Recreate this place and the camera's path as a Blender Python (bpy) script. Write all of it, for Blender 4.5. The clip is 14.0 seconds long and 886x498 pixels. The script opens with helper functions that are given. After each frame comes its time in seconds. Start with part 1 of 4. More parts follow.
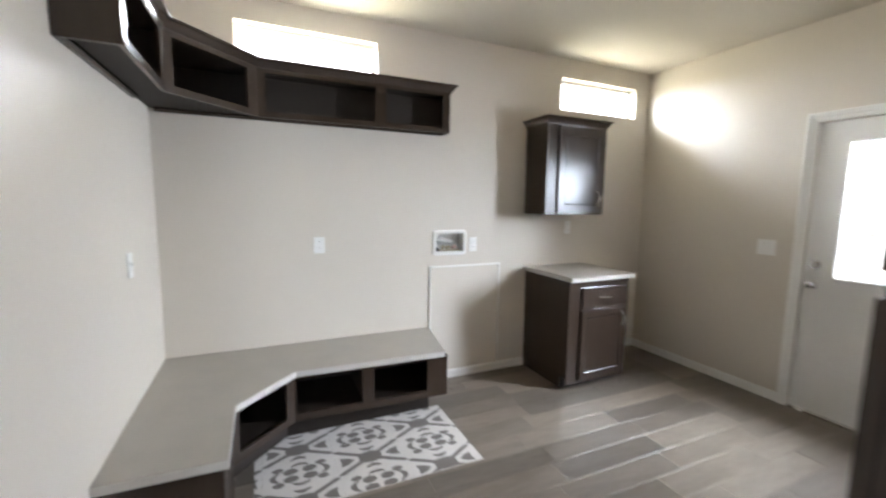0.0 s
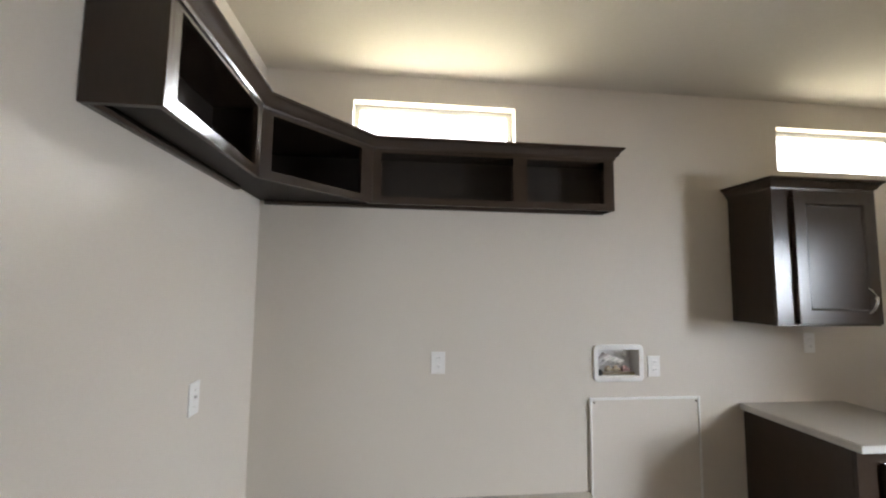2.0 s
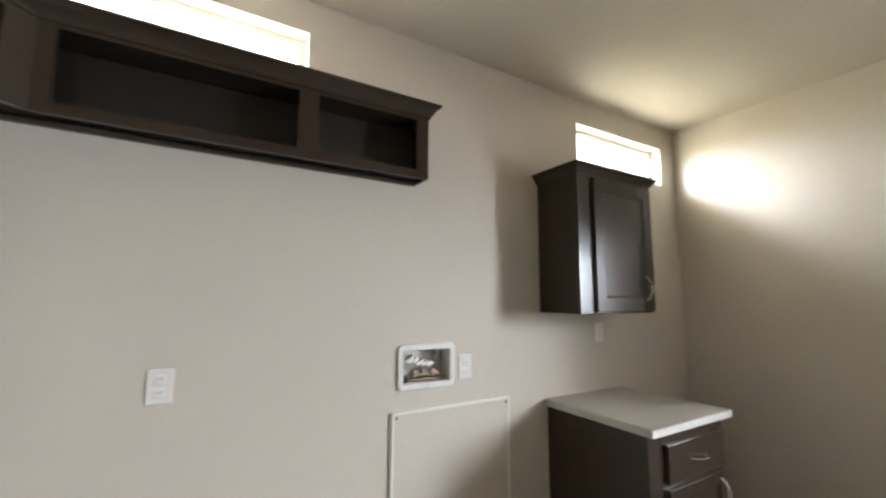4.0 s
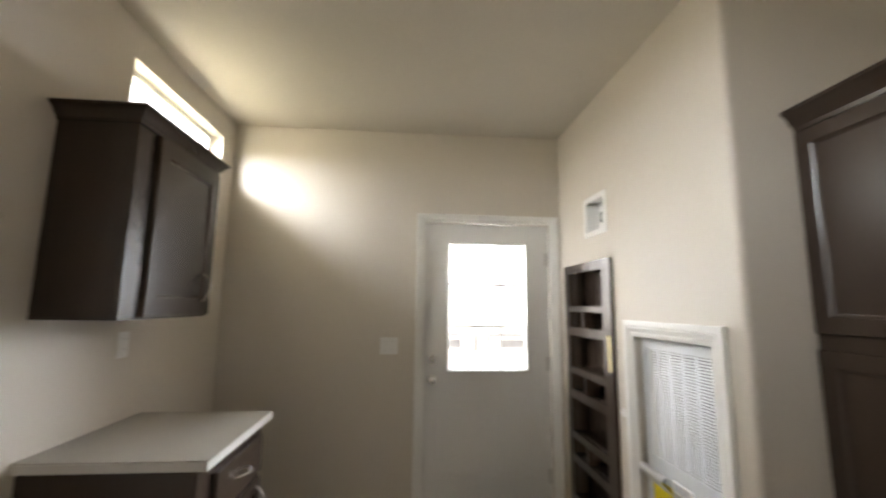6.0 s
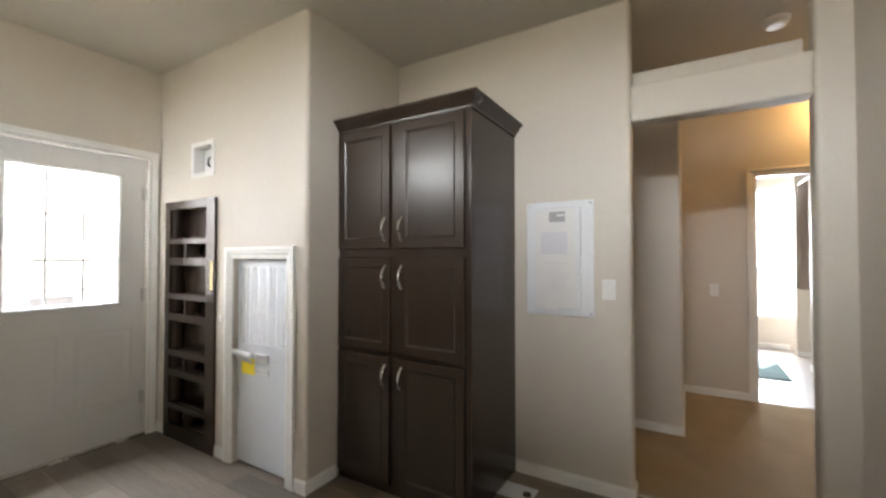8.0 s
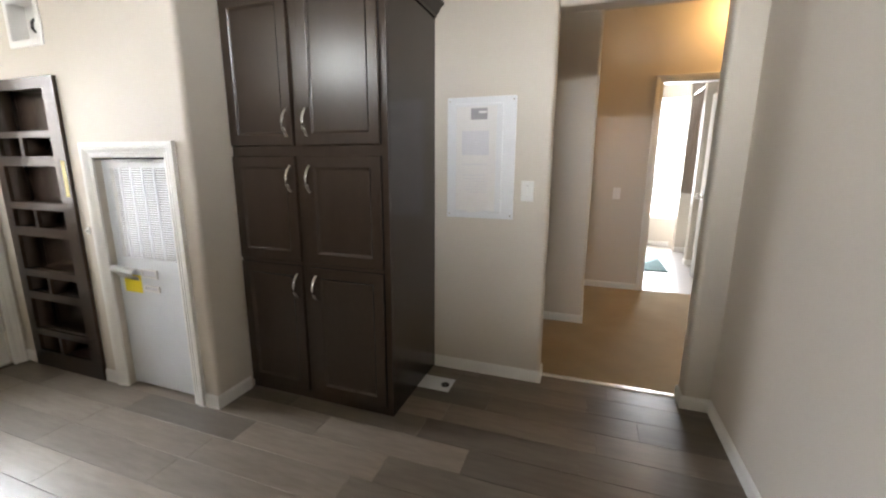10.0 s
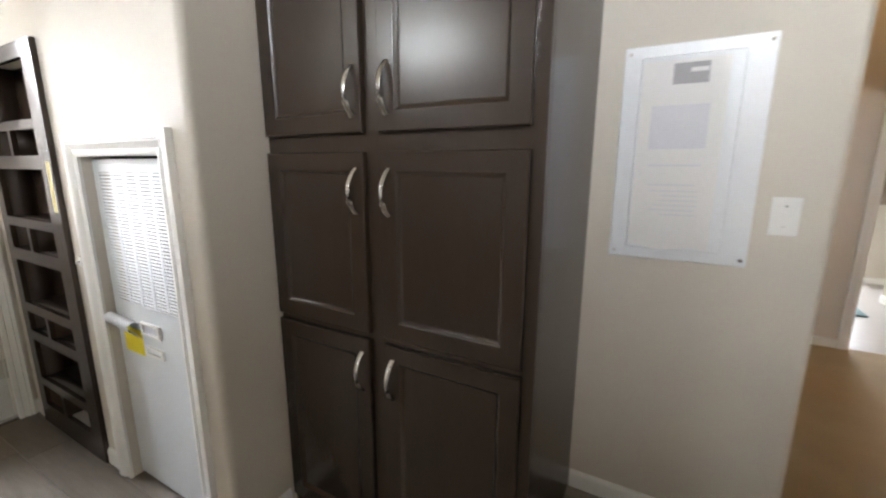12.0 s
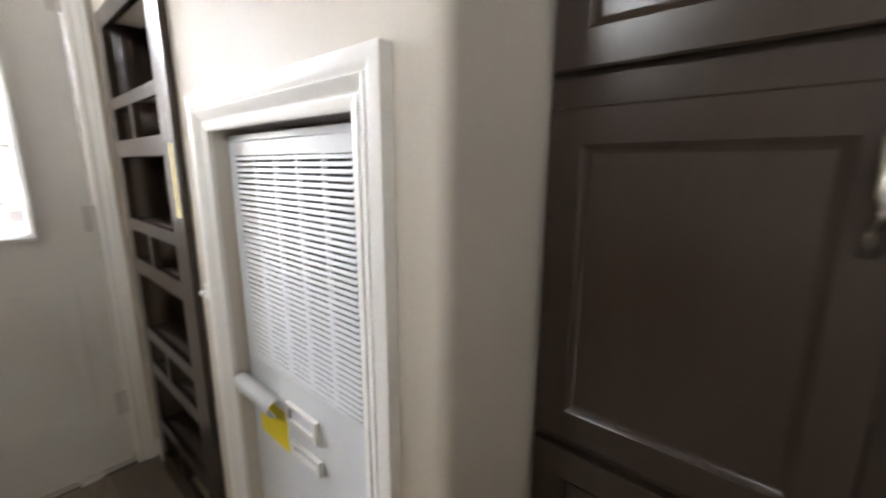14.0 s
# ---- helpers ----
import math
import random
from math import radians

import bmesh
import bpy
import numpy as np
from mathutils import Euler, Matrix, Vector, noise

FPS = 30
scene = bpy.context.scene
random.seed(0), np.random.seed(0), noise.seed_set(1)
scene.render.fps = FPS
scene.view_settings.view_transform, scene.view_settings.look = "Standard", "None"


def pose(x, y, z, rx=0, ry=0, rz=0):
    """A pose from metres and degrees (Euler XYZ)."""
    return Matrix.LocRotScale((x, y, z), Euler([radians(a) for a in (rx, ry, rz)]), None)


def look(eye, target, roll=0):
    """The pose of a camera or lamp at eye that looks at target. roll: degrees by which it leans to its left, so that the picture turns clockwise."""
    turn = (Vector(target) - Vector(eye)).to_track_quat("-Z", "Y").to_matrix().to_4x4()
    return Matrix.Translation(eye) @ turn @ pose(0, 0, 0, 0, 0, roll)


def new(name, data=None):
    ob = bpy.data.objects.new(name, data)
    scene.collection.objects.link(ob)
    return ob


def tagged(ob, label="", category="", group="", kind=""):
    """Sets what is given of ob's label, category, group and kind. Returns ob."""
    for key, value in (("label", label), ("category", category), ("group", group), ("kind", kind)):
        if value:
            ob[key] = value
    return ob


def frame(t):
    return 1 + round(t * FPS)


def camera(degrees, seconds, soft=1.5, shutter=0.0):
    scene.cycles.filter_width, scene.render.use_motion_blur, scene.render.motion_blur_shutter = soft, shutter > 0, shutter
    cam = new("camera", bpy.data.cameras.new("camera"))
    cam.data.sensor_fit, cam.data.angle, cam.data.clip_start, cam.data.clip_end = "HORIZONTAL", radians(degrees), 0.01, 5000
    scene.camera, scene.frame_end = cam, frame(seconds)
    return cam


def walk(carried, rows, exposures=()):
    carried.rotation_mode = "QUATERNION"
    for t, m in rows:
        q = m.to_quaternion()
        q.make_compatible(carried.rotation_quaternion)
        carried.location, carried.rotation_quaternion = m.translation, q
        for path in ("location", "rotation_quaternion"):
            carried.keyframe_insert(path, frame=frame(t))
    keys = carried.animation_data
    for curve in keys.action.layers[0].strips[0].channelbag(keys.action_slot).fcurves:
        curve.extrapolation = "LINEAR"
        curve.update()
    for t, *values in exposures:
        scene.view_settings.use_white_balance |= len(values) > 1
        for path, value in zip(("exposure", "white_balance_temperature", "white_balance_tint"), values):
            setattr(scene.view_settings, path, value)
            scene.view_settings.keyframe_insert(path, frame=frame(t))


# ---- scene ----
cam = camera(95.0, 14.0, 2.2, 0.4)
PATH = [
    (0, (0.097, 0.151, 1.468), (0.908, 1.964, 1.233), 0.8),
    (0.5, (0.073, 0.356, 1.573), (0.538, 2.295, 1.418), 1.0),
    (1, (0.063, 0.511, 1.601), (0.346, 2.491, 1.614), 0.8),
    (1.5, (0.14, 0.698, 1.584), (0.366, 2.682, 1.701), 0.7),
    (2, (0.243, 0.908, 1.569), (0.458, 2.889, 1.736), 0.7),
    (2.2, (0.27, 0.97, 1.554), (0.482, 2.951, 1.73), 0.8),
    (4.3, (0.593, 1.516, 1.42), (1.806, 3.083, 1.686), 0.4),
    (4.5, (0.61, 1.588, 1.407), (1.958, 3.039, 1.688), 0.5),
    (5, (0.662, 1.697, 1.404), (2.366, 2.709, 1.673), 0.8),
    (5.5, (0.741, 1.726, 1.436), (2.665, 2.207, 1.694), 0.7),
    (6, (0.688, 1.816, 1.436), (2.662, 1.658, 1.711), 0.7),
    (6.5, (0.573, 2.013, 1.394), (2.354, 1.15, 1.681), 0.5),
    (7, (0.409, 2.134, 1.385), (1.872, 0.796, 1.649), 0.3),
    (7.5, (0.226, 2.198, 1.372), (1.439, 0.62, 1.574), 0.2),
    (8, (0.143, 2.259, 1.311), (1.171, 0.544, 1.35), -0.0),
    (8.5, (0.07, 2.283, 1.254), (0.961, 0.5, 1.086), 0.0),
    (8.7, (0.047, 2.294, 1.255), (0.887, 0.494, 1.024), 0.1),
    (10.8, (0.462, 1.93, 1.269), (1.093, 0.079, 0.852), 0.1),
    (11, (0.545, 1.864, 1.269), (1.219, 0.028, 0.851), 0.2),
    (11.5, (0.689, 1.653, 1.263), (1.491, -0.133, 0.855), 0.1),
    (12, (0.811, 1.372, 1.27), (1.759, -0.343, 0.87), 0.2),
    (12.5, (0.999, 1.24, 1.269), (2.093, -0.389, 0.882), 0.3),
    (13, (1.198, 1.187, 1.288), (2.379, -0.381, 0.904), 0.3),
    (13.5, (1.406, 1.158, 1.262), (2.625, -0.376, 0.861), 0.3),
    (13.7, (1.547, 1.123, 1.242), (2.675, -0.489, 0.886), 0.5),
    (14, (1.644, 1.068, 1.225), (2.939, -0.402, 0.824), 0.1),
]
EXPOSURES = [(0.0, 2.08, 6350, 16), (0.5, 1.82, 6450, 18), (2.0, 1.52, 6700, 17), (4.5, 1.78, 6800, 15), (5.5, 1.56, 7000, 17), (6.5, 1.65, 6950, 16), (8.5, 1.85, 6750, 17), (11.0, 1.9, 6850, 17), (12.0, 2.0, 6650, 16), (13.2, 2.48, 6450, 17), (14.0, 1.75, 6750, 18)]
walk(cam, [(t, look(eye, target, roll)) for t, eye, target, roll in PATH], EXPOSURES)

# ---- world, sun, added window light ----
world = bpy.data.worlds.new("sky")
scene.world = world
world.use_nodes = True
wn, wl = world.node_tree.nodes, world.node_tree.links
sky = wn.new("ShaderNodeTexSky")
sky.sky_type = "NISHITA"
sky.sun_disc = False
sky.dust_density, sky.ozone_density = 1.5, 0.8
sky.sun_elevation, sky.sun_rotation = radians(52), radians(200)
wn["Background"].inputs["Strength"].default_value = 0.15
wl.new(sky.outputs[0], wn["Background"].inputs["Color"])

sun = new("sun", bpy.data.lights.new("sun", "SUN"))
sun.data.energy, sun.data.angle, sun.data.color = 5.0, radians(0.5), (1.0, 0.95, 0.87)
sun.matrix_world = look((0, 0, 0), (0.25, 0.6, -0.85))


def stand_in_lamp(eye, target, width, height, power, colour, spread=180):
    d = bpy.data.lights.new("stand_in_daylight", "AREA")
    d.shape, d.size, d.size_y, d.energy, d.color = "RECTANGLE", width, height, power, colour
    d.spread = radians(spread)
    ob = new("stand_in_daylight", d)
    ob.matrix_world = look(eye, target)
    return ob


DAY = (0.80, 0.91, 1.0)
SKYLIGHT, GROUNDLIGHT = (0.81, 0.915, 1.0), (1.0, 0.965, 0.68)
# added lamps beyond both north windows stand in for sky between treetops and eave
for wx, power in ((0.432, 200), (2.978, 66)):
    stand_in_lamp((wx, 4.10, 2.82), (wx, 3.10, 2.82), 2.6, 0.60, power, SKYLIGHT)
# added lamps in the openings stand in for light thrown up from sunlit ground
for wx, wide, low in ((0.432, 0.90, 3.3), (2.978, 0.89, 2.1)):
    stand_in_lamp((wx, 3.200, 2.42), (wx, 2.200, 2.40), wide - 0.06, 0.23, low, GROUNDLIGHT, 176)
# added lamp outside the door stands in for open sky to the south-east
stand_in_lamp((4.40, 0.85, 2.03), (0.0, 1.6, 0.60), 0.92, 1.5, 172, DAY)
# added lamp in the bathroom window opening stands in for its daylight
stand_in_lamp((-0.9, -5.33, 1.38), (-0.9, 0.0, 1.0), 0.84, 1.84, 40, DAY)

# ---- materials ----


def nodes_of(name):
    m = bpy.data.materials.new(name)
    m.use_nodes = True
    t = m.node_tree
    return m, t.nodes, t.links, t.nodes["Principled BSDF"]


def surface(name, base, rough=0.6, vary=0.12, big=1.5, fine=60.0, bump=0.1, depth=0.002, stretch=(1, 1, 1), metal=0.0,
            per_object=0.0, gloss_vary=0.08, tint=None, coat=0.0, spec=0.5):
    """A painted, wooden or mineral surface: colour that varies at two scales, uneven gloss and fine relief."""
    m, n, l, p = nodes_of(name)
    tc = n.new("ShaderNodeTexCoord")
    mp = n.new("ShaderNodeMapping")
    mp.inputs["Scale"].default_value = stretch
    l.new(tc.outputs["Object"], mp.inputs["Vector"])
    vec = mp.outputs[0]
    info = None
    if per_object:
        info = n.new("ShaderNodeObjectInfo")
        shift = n.new("ShaderNodeVectorMath")
        shift.operation = "MULTIPLY_ADD"
        comb = n.new("ShaderNodeCombineXYZ")
        for k in range(3):
            l.new(info.outputs["Random"], comb.inputs[k])
        shift.inputs[1].default_value = (37.0, 53.0, 71.0)
        l.new(comb.outputs[0], shift.inputs[0])
        l.new(vec, shift.inputs[2])
        vec = shift.outputs[0]
    a = n.new("ShaderNodeTexNoise")
    a.inputs["Scale"].default_value, a.inputs["Detail"].default_value = big, 4
    b = n.new("ShaderNodeTexNoise")
    b.inputs["Scale"].default_value, b.inputs["Detail"].default_value, b.inputs["Roughness"].default_value = fine, 5, 0.6
    l.new(vec, a.inputs["Vector"])
    l.new(vec, b.inputs["Vector"])
    add = n.new("ShaderNodeMath")
    add.operation = "ADD"
    l.new(a.outputs["Fac"], add.inputs[0])
    l.new(b.outputs["Fac"], add.inputs[1])
    fac = add.outputs[0]
    span = n.new("ShaderNodeMapRange")
    span.inputs["From Min"].default_value, span.inputs["From Max"].default_value = 0.55, 1.45
    l.new(fac, span.inputs["Value"])
    fac = span.outputs[0]
    mix = n.new("ShaderNodeMix")
    mix.data_type = "RGBA"
    lo = [c * (1 - vary) for c in base]
    hi = [min(1, c * (1 + vary)) for c in (tint or base)]
    mix.inputs["A"].default_value, mix.inputs["B"].default_value = (*lo, 1), (*hi, 1)
    l.new(fac, mix.inputs["Factor"])
    colour = mix.outputs["Result"]
    if per_object:
        hsv = n.new("ShaderNodeHueSaturation")
        r = n.new("ShaderNodeMapRange")
        r.inputs["To Min"].default_value, r.inputs["To Max"].default_value = 1 - per_object, 1 + per_object
        l.new(info.outputs["Random"], r.inputs["Value"])
        l.new(r.outputs[0], hsv.inputs["Value"])
        l.new(colour, hsv.inputs["Color"])
        colour = hsv.outputs[0]
    l.new(colour, p.inputs["Base Color"])
    g = n.new("ShaderNodeMapRange")
    g.inputs["To Min"].default_value, g.inputs["To Max"].default_value = max(0.03, rough - gloss_vary), min(1, rough + gloss_vary)
    l.new(a.outputs["Fac"], g.inputs["Value"])
    l.new(g.outputs[0], p.inputs["Roughness"])
    p.inputs["Metallic"].default_value = metal
    p.inputs["Specular IOR Level"].default_value = spec
    if coat:
        p.inputs["Coat Weight"].default_value, p.inputs["Coat Roughness"].default_value = coat, 0.18
    if bump:
        bp = n.new("ShaderNodeBump")
        bp.inputs["Strength"].default_value, bp.inputs["Distance"].default_value = bump, depth
        l.new(b.outputs["Fac"], bp.inputs["Height"])
        l.new(bp.outputs[0], p.inputs["Normal"])
    return m


WALL = surface("greige_wall_paint", (0.62, 0.57, 0.50), 0.6, 0.035, 1.2, 140, 0.25, 0.0015)
CEIL = surface("ceiling_paint", (0.56, 0.52, 0.445), 0.8, 0.04, 1.0, 90, 0.4, 0.002)
TRIM = surface("white_trim_paint", (0.80, 0.79, 0.76), 0.35, 0.03, 2.0, 80, 0.06, 0.001)
DOOR = surface("white_door_paint", (0.76, 0.75, 0.73), 0.42, 0.03, 2.0, 120, 0.08, 0.001)
WOOD = surface("dark_stained_wood", (0.0350, 0.0228, 0.0162), 0.25, 0.06, 1.6, 30, 0.0, 0.0004, (5.0, 5.0, 0.6), tint=(0.0385, 0.0254, 0.0182), gloss_vary=0.02, spec=0.46)
WOOD_X = surface("dark_stained_wood_level", (0.0350, 0.0228, 0.0162), 0.25, 0.06, 1.6, 30, 0.0, 0.0004, (0.6, 5.0, 5.0), tint=(0.0385, 0.0254, 0.0182), gloss_vary=0.02, spec=0.46)
# insides and toe kicks darker than the fronts: recess shade put into the colour
INSIDE = surface("shade_darkened_inside", (0.020, 0.0145, 0.011), 0.55, 0.2, 2.0, 40, 0.05, spec=0.3)
LAMINATE = surface("speckled_laminate", (0.40, 0.37, 0.32), 0.42, 0.10, 8.0, 260, 0.05, 0.0005)
EDGE = surface("laminate_edge", (0.54, 0.52, 0.485), 0.4, 0.06, 8.0, 260, 0.05, 0.0005)
PLASTIC = surface("white_plastic", (0.80, 0.79, 0.77), 0.30, 0.02, 3.0, 60, 0.02)
METAL_W = surface("white_enamel_metal", (0.69, 0.715, 0.74), 0.33, 0.02, 2.0, 60, 0.03)
PANEL = surface("white_panel_enamel", (0.76, 0.775, 0.80), 0.33, 0.02, 2.0, 60, 0.03)
STEEL = surface("brushed_nickel", (0.62, 0.60, 0.57), 0.26, 0.08, 6.0, 120, 0.05, 0.0004, metal=1.0)
HINGE = surface("painted_hinge", (0.60, 0.58, 0.55), 0.4, 0.05, 6.0, 80, 0.04)
BRASS = surface("brass", (0.40, 0.34, 0.25), 0.35, 0.1, 8.0, 90, 0.05, metal=1.0)
COPPER = surface("pink_valve_plastic", (0.62, 0.40, 0.36), 0.45, 0.08, 8.0, 90, 0.05)
BLACK = surface("black_rubber", (0.015, 0.015, 0.016), 0.5, 0.2, 5.0, 60, 0.05)
# near-black for slots and louvre gaps: the shade in them put into the colour
DARK = surface("gap_shade", (0.02, 0.02, 0.02), 0.8, 0.2, 5.0, 60, 0.05)
YELLOW = surface("yellow_sticker", (0.85, 0.70, 0.02), 0.5, 0.05, 8.0, 90, 0.04)
PALE_YELLOW = surface("pale_yellow_strip", (0.62, 0.52, 0.22), 0.5, 0.08, 8.0, 90, 0.04)
PAPER = surface("paper", (0.78, 0.77, 0.76), 0.55, 0.03, 4.0, 60, 0.06)
PRINT_SHADE = surface("faded_print_recess_shade", (0.69, 0.69, 0.73), 0.6, 0.06, 8.0, 90, 0.03)
INK = surface("grey_ink", (0.40, 0.39, 0.41), 0.6, 0.1, 8.0, 90, 0.03)
PLANK = surface("taupe_plank_vinyl", (0.156, 0.123, 0.091), 0.32, 0.30, 1.5, 7.0, 0.05, 0.0006, (1.0, 6.0, 1.0),
                per_object=0.36, tint=(0.158, 0.134, 0.108), gloss_vary=0.08)
JOINT = surface("floor_joint", (0.07, 0.062, 0.055), 0.7, 0.1, 4.0, 60, 0.05)
TILE_W = surface("chalk_white_tile_print", (0.60, 0.57, 0.54), 0.4, 0.10, 6.0, 70, 0.08, 0.0006)
TILE_G = surface("taupe_tile_print", (0.15, 0.132, 0.12), 0.42, 0.18, 6.0, 50, 0.08, 0.0006)
CARPET = surface("beige_carpet", (0.40, 0.32, 0.215), 0.95, 0.18, 3.0, 210, 0.9, 0.006, spec=0.1)
GRASS = surface("pale_gravel_ground", (0.42, 0.40, 0.35), 0.95, 0.3, 0.15, 4.0, 0.5, 0.02)
SIDING = surface("white_house_siding", (0.80, 0.79, 0.76), 0.7, 0.05, 0.5, 8.0, 0.1)
STONE = surface("weathered_grey_timber", (0.20, 0.20, 0.20), 0.8, 0.15, 1.0, 10.0, 0.2)
RUG = surface("teal_bath_mat", (0.12, 0.20, 0.21), 0.95, 0.2, 4.0, 150, 0.8, 0.006)
CLOTH = surface("tan_cloth", (0.34, 0.27, 0.22), 0.9, 0.12, 3.0, 160, 0.3, 0.002)
BATHFLOOR = surface("pale_vinyl", (0.32, 0.29, 0.26), 0.35, 0.2, 2.0, 12.0, 0.08, 0.0008, (0.8, 6.0, 1.0))


def glass(name):
    """A thin clear pane: light goes straight through, with a mirror gloss that grows towards grazing."""
    m, n, l, p = nodes_of(name)
    clear, gloss, mix, face = n.new("ShaderNodeBsdfTransparent"), n.new("ShaderNodeBsdfGlossy"), n.new("ShaderNodeMixShader"), n.new("ShaderNodeLayerWeight")
    clear.inputs["Color"].default_value = (0.96, 0.97, 0.97, 1)
    gloss.inputs["Roughness"].default_value = 0.0
    power, scale = n.new("ShaderNodeMath"), n.new("ShaderNodeMath")
    power.operation, scale.operation = "POWER", "MULTIPLY_ADD"
    power.inputs[1].default_value = 5.0
    scale.inputs[1].default_value, scale.inputs[2].default_value = 0.5, 0.03
    l.new(face.outputs["Facing"], power.inputs[0])
    l.new(power.outputs[0], scale.inputs[0])
    l.new(scale.outputs[0], mix.inputs[0])
    l.new(clear.outputs[0], mix.inputs[1])
    l.new(gloss.outputs[0], mix.inputs[2])
    l.new(mix.outputs[0], n["Material Output"].inputs["Surface"])
    return m


def glow(name, colour, strength):
    m, n, l, p = nodes_of(name)
    p.inputs["Emission Color"].default_value = (*colour, 1)
    p.inputs["Emission Strength"].default_value = strength
    return m


GLASS = glass("window_glass")

# ---- mesh helpers ----


def shape():
    return bmesh.new()


def box(bm, x0, x1, y0, y1, z0, z1, bevel=0.0, seg=2):
    """A block between the given faces, with rounded edges if bevel is given."""
    one = bmesh.new() if bevel else bm
    x0, x1 = min(x0, x1), max(x0, x1)
    y0, y1 = min(y0, y1), max(y0, y1)
    z0, z1 = min(z0, z1), max(z0, z1)
    v = [one.verts.new(c) for c in ((x0, y0, z0), (x1, y0, z0), (x1, y1, z0), (x0, y1, z0), (x0, y0, z1), (x1, y0, z1), (x1, y1, z1), (x0, y1, z1))]
    for q in ((0, 3, 2, 1), (4, 5, 6, 7), (0, 1, 5, 4), (1, 2, 6, 5), (2, 3, 7, 6), (3, 0, 4, 7)):
        one.faces.new([v[i] for i in q])
    if bevel:
        b = min(bevel, 0.45 * min(x1 - x0, y1 - y0, z1 - z0))
        bmesh.ops.bevel(one, geom=list(one.edges), offset=b, segments=seg, profile=0.5, affect="EDGES")
        merge(bm, one)
    return bm


def merge(bm, one):
    me = bpy.data.meshes.new("tmp")
    one.to_mesh(me)
    one.free()
    bm.from_mesh(me)
    bpy.data.meshes.remove(me)


def prism(bm, outline, z0, z1, bevel=0.0):
    """An upright block over an outline of (x, y) points."""
    one = bmesh.new()
    low = [one.verts.new((x, y, z0)) for x, y in outline]
    high = [one.verts.new((x, y, z1)) for x, y in outline]
    one.faces.new(low[::-1])
    one.faces.new(high)
    n = len(outline)
    for i in range(n):
        one.faces.new((low[i], low[(i + 1) % n], high[(i + 1) % n], high[i]))
    bmesh.ops.recalc_face_normals(one, faces=list(one.faces))
    if bevel:
        bmesh.ops.bevel(one, geom=list(one.edges), offset=bevel, segments=2, profile=0.5, affect="EDGES")
    merge(bm, one)
    return bm


def sweep(bm, profile, path, closed=False):
    """Carries a profile of (out, up) points along a level path of (x, y, z); out is to the right of the way along."""
    n = len(path)
    rings = []
    for i in range(n):
        p = Vector(path[i])
        before = Vector(path[i - 1]) if (i > 0 or closed) else None
        after = Vector(path[(i + 1) % n]) if (i < n - 1 or closed) else None
        d0 = (p - before).normalized() if before is not None else (after - p).normalized()
        d1 = (after - p).normalized() if after is not None else d0
        n0, n1 = Vector((d0.y, -d0.x, 0)), Vector((d1.y, -d1.x, 0))
        mitre = (n0 + n1).normalized()
        mitre = mitre / max(0.3, mitre.dot(n0))
        rings.append([bm.verts.new(p + mitre * o + Vector((0, 0, u))) for o, u in profile])
    m = len(profile)
    faces = []
    for i in range(n if closed else n - 1):
        a, b = rings[i], rings[(i + 1) % n]
        for k in range(m):
            faces.append(bm.faces.new((a[k], a[(k + 1) % m], b[(k + 1) % m], b[k])))
    if not closed:
        faces.append(bm.faces.new(rings[0]))
        faces.append(bm.faces.new(rings[-1][::-1]))
    bmesh.ops.recalc_face_normals(bm, faces=faces)
    return bm


def tube(bm, points, radius, sides=10, flat=1.0, ends=None):
    """A round bar along points; ends: radius factor at both ends."""
    pts = [Vector(p) for p in points]
    rings = []
    n = len(pts)
    up = Vector((0.13, 0.31, 0.94))
    for i, p in enumerate(pts):
        d = (pts[min(i + 1, n - 1)] - pts[max(i - 1, 0)]).normalized()
        a = d.cross(up).normalized()
        b = d.cross(a).normalized()
        r = radius * (ends if ends and i in (0, n - 1) else 1.0)
        rings.append([bm.verts.new(p + r * (math.cos(2 * math.pi * k / sides) * a + flat * math.sin(2 * math.pi * k / sides) * b)) for k in range(sides)])
    faces = []
    for i in range(n - 1):
        for k in range(sides):
            faces.append(bm.faces.new((rings[i][k], rings[i][(k + 1) % sides], rings[i + 1][(k + 1) % sides], rings[i + 1][k])))
    faces.append(bm.faces.new(rings[0][::-1]))
    faces.append(bm.faces.new(rings[-1]))
    bmesh.ops.recalc_face_normals(bm, faces=faces)
    return bm


def lathe(bm, profile, m, sides=24):
    """Turns a profile of (radius, along) points round the z axis of the pose m."""
    rings = [[bm.verts.new(m @ Vector((r * math.cos(2 * math.pi * k / sides), r * math.sin(2 * math.pi * k / sides), h))) for k in range(sides)] for r, h in profile]
    faces = []
    for i in range(len(rings) - 1):
        for k in range(sides):
            faces.append(bm.faces.new((rings[i][k], rings[i][(k + 1) % sides], rings[i + 1][(k + 1) % sides], rings[i + 1][k])))
    faces.append(bm.faces.new(rings[0][::-1]))
    faces.append(bm.faces.new(rings[-1]))
    bmesh.ops.recalc_face_normals(bm, faces=faces)
    return bm


